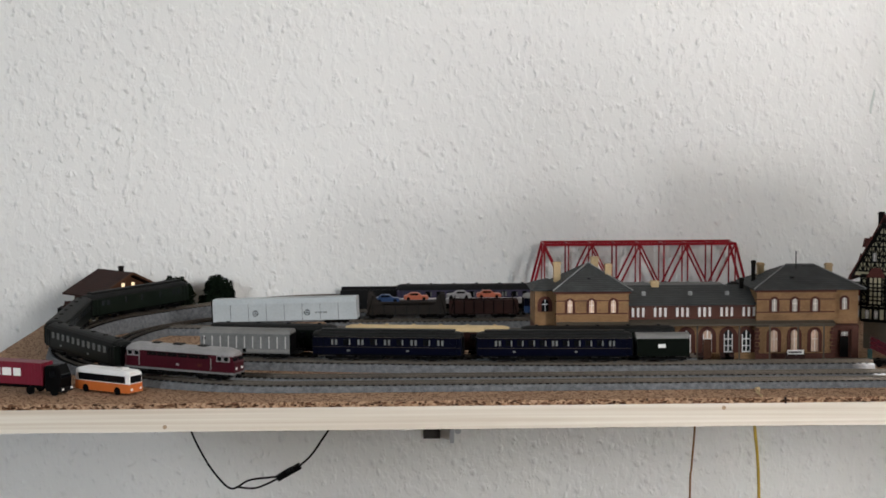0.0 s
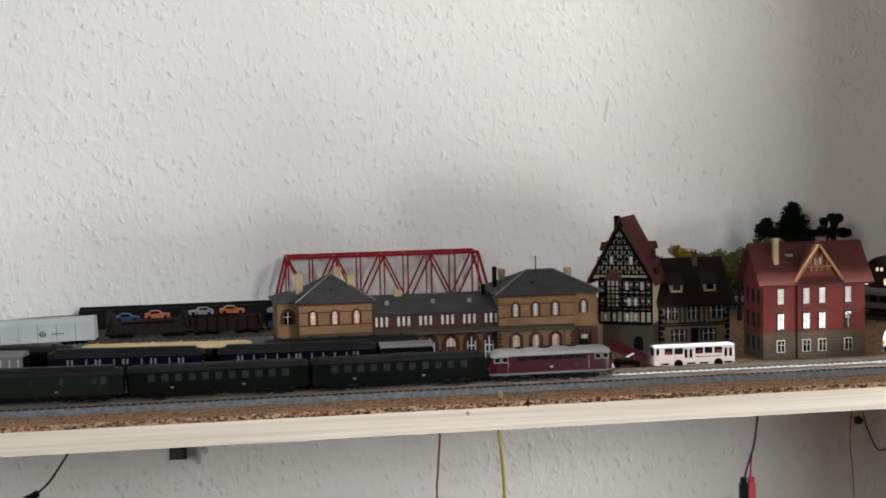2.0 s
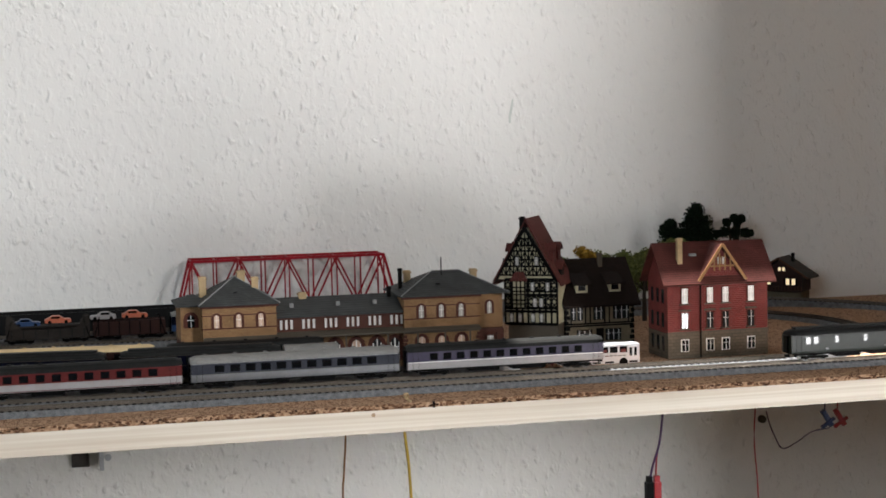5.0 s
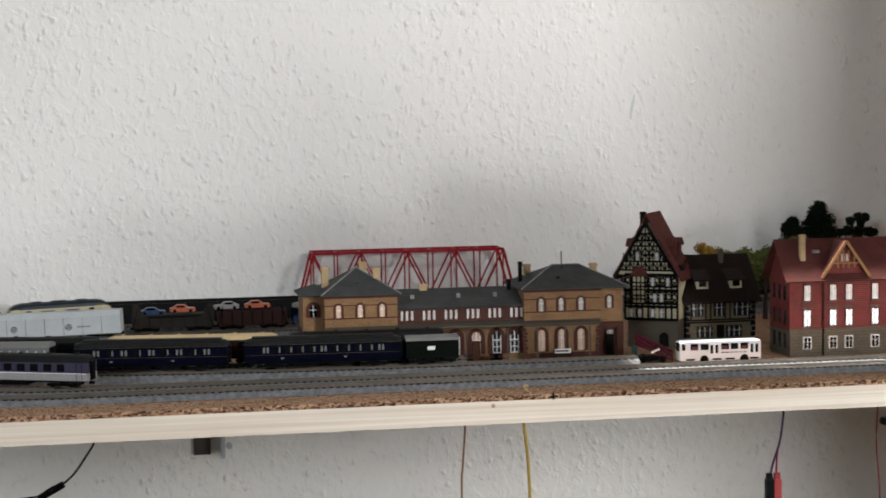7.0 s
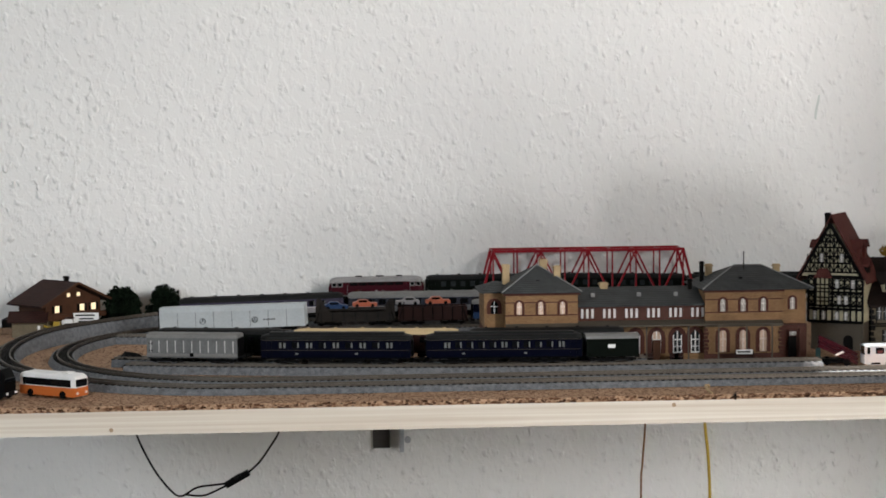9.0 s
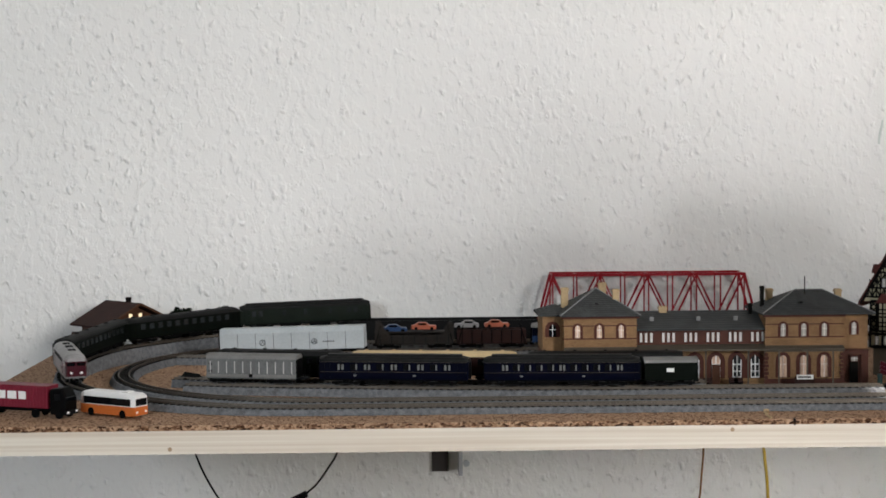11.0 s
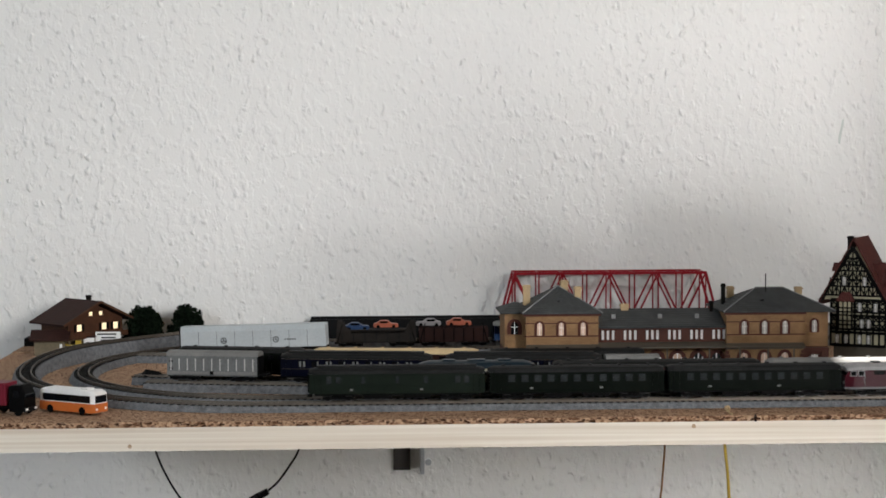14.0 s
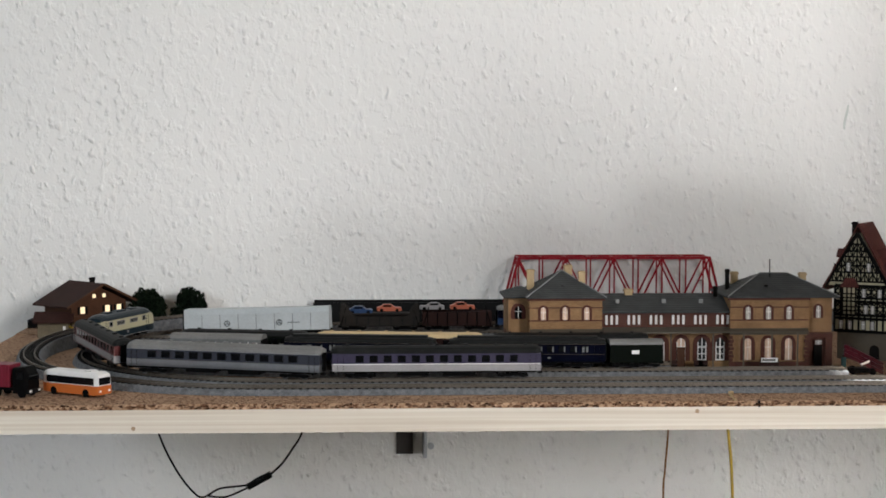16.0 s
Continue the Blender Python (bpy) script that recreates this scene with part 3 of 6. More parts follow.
def undercarriage(v, L, pivot, box_len):
    part("underframe", B(-L / 2 + 0.004, L / 2 - 0.004, -0.0075, 0.0075, 0.0050, 0.0070), M_BLACK, v)
    if box_len:
        bm = bmesh.new()
        box(bm, -box_len / 2, -box_len * 0.08, -0.0078, 0.0078, 0.0026, 0.0052)
        box(bm, box_len * 0.1, box_len / 2, -0.0078, 0.0078, 0.0030, 0.0052)
        part("equipment_box", bm, M_BLACK, v)
    for x in (-pivot, pivot):
        bogie("bogie", L, v, x)
    for d in (-1, 1):
        bm = B(min(d * (L / 2 - 0.002), d * (L / 2 + 0.0018)), max(d * (L / 2 - 0.002), d * (L / 2 + 0.0018)), -0.0014, 0.0014, 0.0035, 0.0055)
        part("coupler", bm, M_BLACK, v)


def coach(label, L, lower, band, roof, wins, pane=None, stripe=None, group="", clerestory=False, name="passenger_coach", plaques=True, doors=True, tall=0.0128, eave=0.0208, curtains=0):
    """A coach with L over its body. wins: rows of (x, width); the band carries the windows."""
    pane = pane or M_GLASS
    v = thing(name, label, "train coach", group)
    w, h0, h1, h2, h3 = 0.0088, 0.0064, tall, eave, 0.0252
    side = [(-w * 0.98, h0), (w * 0.98, h0), (w, h0 + 0.002), (w, h1), (-w, h1), (-w, h0 + 0.002)]
    part("lower_side", prism(side, -L / 2, L / 2), lower, v)
    upper = [(-w, h1), (w, h1), (w * 0.97, h2), (-w * 0.97, h2)]
    part("window_band", prism(upper, -L / 2, L / 2), band, v)
    rp = vault(w * 1.0, h2, h3)
    inset = [(y * 0.8, h2 + (z - h2) * 0.72) for y, z in rp]
    part("roof", loft(bmesh.new(), [(-L / 2 - 0.0004, inset), (-L / 2 + 0.004, rp), (L / 2 - 0.004, rp), (L / 2 + 0.0004, inset)]), roof, v)
    k = max(int(L / 0.022), 3)
    for i in range(k):
        x = -L / 2 + L * (i + 0.5) / k
        part("roof_vent", B(x - 0.0012, x + 0.0012, -0.0016, 0.0016, h3 - 0.0006, h3 + 0.0008), roof, v)
    if clerestory:
        part("clerestory", prism([(-0.0042, h3 - 0.0015), (0.0042, h3 - 0.0015), (0.0036, h3 + 0.0014), (-0.0036, h3 + 0.0014)], -L / 2 + 0.006, L / 2 - 0.006), roof, v)
    for x, ww in wins:
        for s in (-1, 1):
            bm = bmesh.new()
            box(bm, x - ww / 2, x + ww / 2, min(s * 0.0084, s * 0.00905), max(s * 0.0084, s * 0.00905), h1 + 0.0012, h1 + 0.0064)
            part("window_pane", bm, pane, v)
    if curtains:
        for i, (x, ww) in enumerate(wins):
            for s, o in ((-1, -0.28), (1, 0.28)) if i % curtains == 0 else ((-1, 0.38),):
                part("curtain", B(x + o * ww - 0.0006, x + o * ww + 0.0006 + (0.0006 if i % curtains == 0 else 0), -0.00915, -0.0089, h1 + 0.0014, h1 + 0.0058), M_GREYBOX, v, "pale curtain")
    if stripe:
        for z, hh, m in stripe:
            for s in (-1, 1):
                part("stripe", B(-L / 2 + 0.0006, L / 2 - 0.0006, min(s * 0.0086, s * 0.00898), max(s * 0.0086, s * 0.00898), z, z + hh), m, v)
    if doors:
        for x in (-L / 2 + 0.0065, L / 2 - 0.0065):
            for s in (-1, 1):
                bm = bmesh.new()
                for dx in (-0.0024, 0.0022):
                    box(bm, x + dx, x + dx + 0.0002, min(s * 0.0086, s * 0.0091), max(s * 0.0086, s * 0.0091), h0 + 0.0004, h2 - 0.0005)
                part("door_seam", bm, M_BLACK, v)
    if plaques:
        for x in (-L * 0.27, L * 0.13):
            part("lettering_panel", B(x, x + 0.0024, -0.00915, -0.0087, 0.0088, 0.0102), M_GREYBOX, v, "small pale panel with tiny unreadable marks")
    for d in (-1, 1):
        part("gangway", B(min(d * L / 2, d * (L / 2 + 0.0014)), max(d * L / 2, d * (L / 2 + 0.0014)), -0.0035, 0.0035, 0.0068, 0.0205), M_BLACK, v)
    undercarriage(v, L, L / 2 - 0.022, L * 0.38)
    return v


def even(n, L, w, margin=0.012):
    return [(-L / 2 + margin + (L - 2 * margin) * (i + 0.5) / n, w) for i in range(n)]


def loco_maroon():
    v = thing("diesel_locomotive", "maroon model diesel locomotive with a light grey roof", "locomotive")
    L, w = 0.0990, 0.0092
    def ring(k, z1, dz=0.0):
        return rounded(w * k, 0.0060, z1, 0.0026)
    def band(k, za, zb):
        return [(-w * k, za), (w * k, za), (w * k, zb), (-w * k, zb)]
    a = L / 2
    part("body", loft(bmesh.new(), [(-a, band(0.80, 0.0078, 0.0150)), (-a + 0.0025, band(0.93, 0.0076, 0.0198)), (-a + 0.006, band(1, 0.0076, 0.0202)), (a - 0.006, band(1, 0.0076, 0.0202)), (a - 0.0025, band(0.93, 0.0076, 0.0198)), (a, band(0.80, 0.0078, 0.0150))]), M_MAROON, v)
    part("sill_stripe", loft(bmesh.new(), [(-a - 0.0002, band(0.84, 0.0062, 0.0078)), (-a + 0.004, band(1.01, 0.0062, 0.0078)), (a - 0.004, band(1.01, 0.0062, 0.0078)), (a + 0.0002, band(0.84, 0.0062, 0.0078))]), M_GREYBOX, v, "pale grey sill stripe")
    rp = vault(w * 0.98, 0.0200, 0.0252)
    small = [(y * 0.82, 0.0196 + (z - 0.0200) * 0.5) for y, z in rp]
    part("roof", loft(bmesh.new(), [(-a + 0.0012, small), (-a + 0.003, [(y * 0.93, 0.0197 + (z - 0.0200) * 0.78) for y, z in rp]), (-a + 0.008, rp), (a - 0.008, rp), (a - 0.003, [(y * 0.93, 0.0197 + (z - 0.0200) * 0.78) for y, z in rp]), (a - 0.0012, small)]), M_PALEROOF, v, "pale silver-grey roof")
    bm = bmesh.new()
    for x, l in ((-0.024, 0.006), (-0.004, 0.008), (0.018, 0.007)):
        box(bm, x - l / 2, x + l / 2, -0.003, 0.003, 0.0245, 0.0258)
    part("roof_fan", bm, M_GREYROOF, v)
    for s in (-1, 1):
        lo, hi = min(s * 0.0088, s * 0.0094), max(s * 0.0088, s * 0.0094)
        for d in (-1, 1):
            for x in (d * 0.0375, d * 0.0435):
                f = part("cab_window_frame", B(x - 0.0026, x + 0.0026, min(s * 0.0088, s * 0.00932), max(s * 0.0088, s * 0.00932), 0.0156, 0.0200), M_PALEROOF, v, "bright metal window frame")
                part("cab_window", B(x - 0.0019, x + 0.0019, lo, hi, 0.0162, 0.0194), M_GLASS, f)
            x = d * 0.0325
            part("cab_door", B(x - 0.0018, x + 0.0018, lo, min(hi, hi), 0.0082, 0.0196), M_MAROON, v)
            part("handrail", B(x - 0.0026, x - 0.0023, min(s * 0.0092, s * 0.0097), max(s * 0.0092, s * 0.0097), 0.0090, 0.0180), M_PALEROOF, v)
        for k in range(6):
            x = -0.0235 + k * 0.0094
            g = part("grille", B(x - 0.0042, x + 0.0042, min(s * 0.0088, s * 0.00932), max(s * 0.0088, s * 0.00932), 0.0168, 0.0198), M_BLACK, v, "dark louvred grille")
            for q in range(3):
                part("louvre", B(x - 0.0039, x + 0.0039, min(s * 0.0092, s * 0.00955), max(s * 0.0092, s * 0.00955), 0.0173 + q * 0.0009, 0.0176 + q * 0.0009), M_GREYROOF, g)
        part("data_plate", B(0.0180, 0.0215, lo, hi, 0.0108, 0.0130), M_TRIM, v, "small lettered plate")
        part("emblem", B(-0.0012, 0.0012, min(s * 0.0088, s * 0.0094), max(s * 0.0088, s * 0.0094), 0.0105, 0.0122), M_LIGHT, v)
    for d in (-1, 1):
        for y in (-0.0042, 0.0042):
            bm = B(min(d * (a - 0.0032), d * (a - 0.0006)), max(d * (a - 0.0032), d * (a - 0.0006)), y - 0.0032, y + 0.0032, 0.0150, 0.0186)
            part("windscreen", bm, M_GLASS, v)
            part("headlight", B(min(d * (a - 0.001), d * (a + 0.0004)), max(d * (a - 0.001), d * (a + 0.0004)), y - 0.0010, y + 0.0010, 0.0098, 0.0116), M_WHITE, v)
            part("buffer", B(min(d * a, d * (a + 0.0025)), max(d * a, d * (a + 0.0025)), y - 0.0011, y + 0.0011, 0.0052, 0.0068), M_BLACK, v)
    undercarriage(v, L, 0.027, 0.022)
    return v


def loco_ivory():
    v = thing("diesel_locomotive", "ocean-blue and ivory streamlined model diesel locomotive", "locomotive")
    L, w = 0.1120, 0.0092
    a = L / 2
    def band(k, za, zb):
        return [(-w * k, za), (w * k, za), (w * k * 0.98, zb), (-w * k * 0.98, zb)]
    def nosed(rows):
        """Rows (inset, width share, lower z, upper z) from the tip inwards, mirrored to both ends."""
        left = [(-a + d, band(q, za, zb)) for d, q, za, zb in rows]
        return loft(bmesh.new(), left + [(-x, p) for x, p in left[::-1]])
    part("skirt", nosed([(0.0, 0.42, 0.0046, 0.0098), (0.0010, 0.60, 0.0044, 0.0098), (0.0028, 0.78, 0.0043, 0.0098), (0.0060, 0.92, 0.0042, 0.0098), (0.0100, 0.985, 0.0042, 0.0098), (0.0140, 1.0, 0.0042, 0.0098)]), M_OCEAN, v)
    part("sill_line", nosed([(0.0022, 0.76, 0.0040, 0.0046), (0.0060, 0.935, 0.0040, 0.0046), (0.0140, 1.01, 0.0040, 0.0046)]), M_PALEROOF, v, "pale line along the sill")
    part("body", nosed([(0.0004, 0.40, 0.0098, 0.0122), (0.0012, 0.58, 0.0098, 0.0136), (0.0028, 0.76, 0.0098, 0.0148), (0.0048, 0.87, 0.0098, 0.0160), (0.0072, 0.94, 0.0098, 0.0184), (0.0092, 0.965, 0.0098, 0.0199), (0.0130, 0.99, 0.0098, 0.0204)]), M_IVORY, v, "ivory upper side")
    rp = vault(w * 0.985, 0.0200, 0.0258)
    def eased(q, f):
        return [(y * q, 0.0196 + (z - 0.0200) * f) for y, z in rp]
    part("roof", loft(bmesh.new(), [(-a + 0.0085, eased(0.80, 0.25)), (-a + 0.0105, eased(0.92, 0.62)), (-a + 0.0140, eased(0.98, 0.88)), (-a + 0.0190, rp), (a - 0.0190, rp), (a - 0.0140, eased(0.98, 0.88)), (a - 0.0105, eased(0.92, 0.62)), (a - 0.0085, eased(0.80, 0.25))]), M_OCEAN, v, "dark blue roof")
    bm = bmesh.new()
    for x, l in ((-0.022, 0.010), (0.0, 0.014), (0.022, 0.010)):
        box(bm, x - l / 2, x + l / 2, -0.0034, 0.0034, 0.0252, 0.0264)
    part("roof_fan", bm, M_OCEAN, v)
    for s in (-1, 1):
        lo, hi = min(s * 0.0086, s * 0.0094), max(s * 0.0086, s * 0.0094)
        for x in (-0.0305, 0.0305):
            f = part("cab_window_frame", B(x - 0.0030, x + 0.0030, min(s * 0.0086, s * 0.0093), max(s * 0.0086, s * 0.0093), 0.0142, 0.0192), M_PALEROOF, v)
            part("cab_window", B(x - 0.0022, x + 0.0022, lo, hi, 0.0149, 0.0186), M_GLASS, f)
        for x in (-0.0375, 0.0375):
            for dx in (-0.0018, 0.0018):
                part("door_seam", B(x + dx - 0.00015, x + dx + 0.00015, min(s * 0.0086, s * 0.0093), max(s * 0.0086, s * 0.0093), 0.0060, 0.0188), M_OCEAN, v)
        for x in (-0.0125, 0.0115):
            f = part("grille_frame", B(x - 0.0072, x + 0.0072, min(s * 0.0086, s * 0.0093), max(s * 0.0086, s * 0.0093), 0.0145, 0.0186), M_PALEROOF, v, "pale metal grille frame")
            part("side_grille", B(x - 0.0064, x + 0.0064, lo, hi, 0.0151, 0.0180), M_GREYROOF, f)
            for q in range(3):
                part("louvre", B(x - 0.0062, x + 0.0062, min(s * 0.0092, s * 0.0096), max(s * 0.0092, s * 0.0096), 0.0156 + q * 0.0008, 0.0159 + q * 0.0008), M_GREYBOX, f)
        part("emblem", B(-0.0012, 0.0012, min(s * 0.0088, s * 0.0094), max(s * 0.0088, s * 0.0094), 0.0065, 0.0082), M_LIGHT, v)
    for d in (-1, 1):
        for y in (-0.0036, 0.0036):
            part("windscreen", B(min(d * (a - 0.0095), d * (a - 0.0066)), max(d * (a - 0.0095), d * (a - 0.0066)), y - 0.0030, y + 0.0030, 0.0156, 0.0188), M_GLASS, v)
            part("headlight", B(min(d * (a - 0.002), d * (a + 0.0002)), max(d * (a - 0.002), d * (a + 0.0002)), y - 0.0009, y + 0.0009, 0.0084, 0.0100), M_WHITE, v)
    undercarriage(v, L, 0.030, 0.0)
    return v


TRAIN_A = [loco_maroon()]
for i in range(2):
    TRAIN_A.append(coach("dark green model passenger coach with small windows", 0.1345, M_GREEN, M_GREEN, M_GREYROOF, even(11, 0.1345, 0.0052), M_SHEENPANE, group="green coaches of the express train"))
TRAIN_A.append(coach("leaf green model baggage coach with a raised roof", 0.1340, M_BAGGREEN, M_BAGGREEN, M_GREYROOF, [(-0.052, 0.004), (-0.045, 0.004), (-0.026, 0.003), (0.0, 0.003), (0.022, 0.003), (0.046, 0.004), (0.053, 0.004)], M_SHEENPANE, clerestory=True, name="baggage_coach"))
TRAIN_B = [loco_ivory()]
TRAIN_B.append(coach("model express coach with a red window band over pale grey", 0.1640, M_LIGHT, M_RED, M_GREYROOF, even(11, 0.164, 0.0066, 0.016), M_GLASS, stripe=[(0.0116, 0.0005, M_LIGHT), (0.0068, 0.0005, M_RED)], tall=0.0120, eave=0.0196))
TRAIN_B.append(coach("silver model express coach with a dark blue window band", 0.1640, M_SILVER, M_SLATEBLUE, M_SILVERROOF, even(11, 0.164, 0.0074, 0.016), M_GLASS, stripe=[(0.0116, 0.0004, M_GREYBOX), (0.0194, 0.0004, M_SILVER)], tall=0.0120, eave=0.0196))
TRAIN_B.append(coach("model express coach with a violet window band over pale grey", 0.1640, M_LIGHT, M_PURPLE, M_GREYROOF, even(12, 0.164, 0.0062, 0.016), M_GLASS, stripe=[(0.0116, 0.0005, M_WHITE)], tall=0.0120, eave=0.0196, curtains=4))


def on_siding(v, x, off=0.0):
    d = (siding_y(x + 0.03) - siding_y(x - 0.03)) / 0.06
    v.matrix_world = pose(x, siding_y(x, off), 0.0083, 0, 0, math.degrees(math.atan(d)))


def box_wagon(label, L, wall, roof, ribs, name="covered_wagon", h=0.0235):
    v = thing(name, label, "freight wagon")
    w = 0.0088
    part("body", prism([(-w, 0.0055), (w, 0.0055), (w, h - 0.004), (-w, h - 0.004)], -L / 2, L / 2), wall, v)
    part("roof", prism(vault(w * 1.02, h - 0.004, h), -L / 2 - 0.0005, L / 2 + 0.0005), roof, v)
    for i in range(ribs):
        x = -L / 2 + L * (i + 0.5) / ribs
        for s in (-1, 1):
            part("rib", B(x - 0.0004, x + 0.0004, min(s * w, s * (w + 0.0007)), max(s * w, s * (w + 0.0007)), 0.0098, h - 0.0062), M_RIB, v, "white upright rib")
    if ribs:
        for s in (-1, 1):
            part("sill", B(-L / 2, L / 2, min(s * w, s * (w + 0.0009)), max(s * w, s * (w + 0.0009)), 0.0068, 0.0088), M_SILVERROOF, v, "light grey sill rail")
            part("door_lock", B(-0.0015, 0.0015, min(s * w, s * (w + 0.0012)), max(s * w, s * (w + 0.0012)), 0.0066, 0.0094), M_BLACK, v)
            for x in (-L / 2 + 0.0035,):
                for z in (0.0105, 0.0165):
                    part("label_plate", B(x - 0.0014, x + 0.0014, min(s * w, s * (w + 0.0005)), max(s * w, s * (w + 0.0005)), z, z + 0.0016), M_BLACK, v)
        part("end_platform", B(L / 2, L / 2 + 0.0075, -0.0080, 0.0080, 0.0056, 0.0066), M_BLACK, v, "black brake platform")
        part("end_wall", B(L / 2, L / 2 + 0.0010, -0.0086, 0.0086, 0.0060, h - 0.0040), M_BLACK, v)
        for y in (-0.0078, 0.0078):
            part("platform_rail", beam(bmesh.new(), (L / 2 + 0.0072, y, 0.0060), (L / 2 + 0.0072, y, 0.0150), 0.0007), M_BLACK, v)
    undercarriage(v, L, L / 2 - 0.014, 0)
    return v


on_siding(box_wagon("grey model covered wagon with pale ribs", 0.0775, M_GREYBOX, M_SILVERROOF, 11, h=0.0258), -0.3975)
on_siding(coach("midnight blue model dining coach with brass trim", 0.1235, M_BLUE, M_BLUE, M_GREYROOF, even(9, 0.1235, 0.0058), M_GLASS, stripe=[(0.0122, 0.0004, M_GOLD), (0.0203, 0.0003, M_GOLD)], group="blue luxury coaches", clerestory=True, curtains=2), -0.2795)
on_siding(coach("midnight blue model sleeping coach with brass trim", 0.1265, M_BLUE, M_BLUE, M_GREYROOF, even(11, 0.1265, 0.0054), M_GLASS, stripe=[(0.0122, 0.0004, M_GOLD), (0.0203, 0.0003, M_GOLD)], group="blue luxury coaches", clerestory=True, curtains=5), -0.1430)
van = box_wagon("dark green model brake van with a grey roof", 0.0430, M_GREEN, M_SILVERROOF, 0, name="brake_van", h=0.0240)
part("sign_panel", B(-0.004, 0.002, -0.0095, -0.0088, 0.0125, 0.0155), M_WHITE, van, "white panel with unreadable marks")
on_siding(van, -0.0545)
on_siding(coach("model coach with a dull dark roof on the second siding", 0.108, M_GREEN, M_GREEN, M_GREYROOF, even(9, 0.108, 0.005), name="passenger_coach"), -0.378, 0.036)
on_siding(coach("model railcar with a cream roof on the second siding", 0.138, M_BROWN, M_BROWN, M_CREAMROOF, even(10, 0.138, 0.005), name="railcar"), -0.2465, 0.036)
on_siding(coach("model coach with a grey roof on the second siding", 0.128, M_GREEN, M_GREEN, M_GREYROOF, even(10, 0.128, 0.005), name="passenger_coach"), -0.103, 0.036)

# pale sliding-wall wagon
v = thing("sliding_wall_wagon", "long pale grey model sliding-wall wagon with two round emblems", "freight wagon")
L, w = 0.139, 0.0092
part("body", prism([(-w, 0.005), (w, 0.005), (w, 0.0215), (w * 0.8, 0.0262), (-w * 0.8, 0.0262), (-w, 0.0215)], -L / 2, L / 2), M_SLIDING, v)
for i in range(1, 8):
    x = -L / 2 + L * i / 8
    part("wall_seam", B(x - 0.0002, x + 0.0002, -w - 0.00025, -w + 0.0002, 0.0055, 0.0212), M_GREYBOX, v)
for x in (-0.028, 0.022):
    bm = bmesh.new()
    k = 20
    for i in range(k):
        a0, a1 = 2 * math.pi * i / k, 2 * math.pi * (i + 1) / k
        beam(bm, (x + 0.0026 * math.cos(a0), -w - 0.0003, 0.0125 + 0.0026 * math.sin(a0)), (x + 0.0026 * math.cos(a1), -w - 0.0003, 0.0125 + 0.0026 * math.sin(a1)), 0.0005)
    for a0 in (90, 210, 330):
        beam(bm, (x, -w - 0.0003, 0.0125), (x + 0.0026 * math.cos(radians(a0)), -w - 0.0003, 0.0125 + 0.0026 * math.sin(radians(a0))), 0.0005)
    part("emblem", bm, M_GIRDER, v, "dark round emblem")
for i in range(5):
    part("lettering_bar", B(0.030 + i * 0.0024, 0.0318 + i * 0.0024, -w - 0.0003, -w, 0.0118, 0.0130), M_GREYBOX, v)
part("end_frame", B(-L / 2 - 0.0012, -L / 2, -w, w, 0.004, 0.0255), M_BLACK, v)
undercarriage(v, L, L / 2 - 0.02, 0.0)
v.matrix_world = pose(-0.3775, 0.358, 0.0100, 0, -1.8, -7.4)

# car wagons and their load
def model_car(label, paint, x, y, z, turn=0, group="model cars on the car wagons"):
    c = thing("model_car", label, "car", group)
    W = 0.0052
    def r(k, z0, z1):
        return [(-W * k, z0), (W * k, z0), (W * k * 0.94, z1), (-W * k * 0.94, z1)]
    part("body", loft(bmesh.new(), [(-0.0135, r(0.86, 0.0014, 0.0046)), (-0.012, r(1, 0.0010, 0.0054)), (0.012, r(1, 0.0010, 0.0050)), (0.0135, r(0.86, 0.0014, 0.0038))]), paint, c)
    part("cabin", loft(bmesh.new(), [(-0.0105, r(0.90, 0.0050, 0.0054)), (-0.0062, r(0.80, 0.0050, 0.0084)), (0.0018, r(0.80, 0.0050, 0.0084)), (0.0064, r(0.90, 0.0048, 0.0051))]), paint, c)
    for s in (-1, 1):
        part("side_window", B(-0.0066, 0.0022, min(s * 0.0040, s * 0.0047), max(s * 0.0040, s * 0.0047), 0.0056, 0.0077), M_GLASS, c)
    for px in (-0.0085, 0.0085):
        for s in (-1, 1):
            part("wheel", shift(wheel_mesh(0.0019, 0.0012, 10), px, s * 0.0047, 0.0019), M_BLACK, c)
    c.matrix_world = pose(x, y, z, 0, 0, turn) @ Matrix.Scale(0.9, 4)


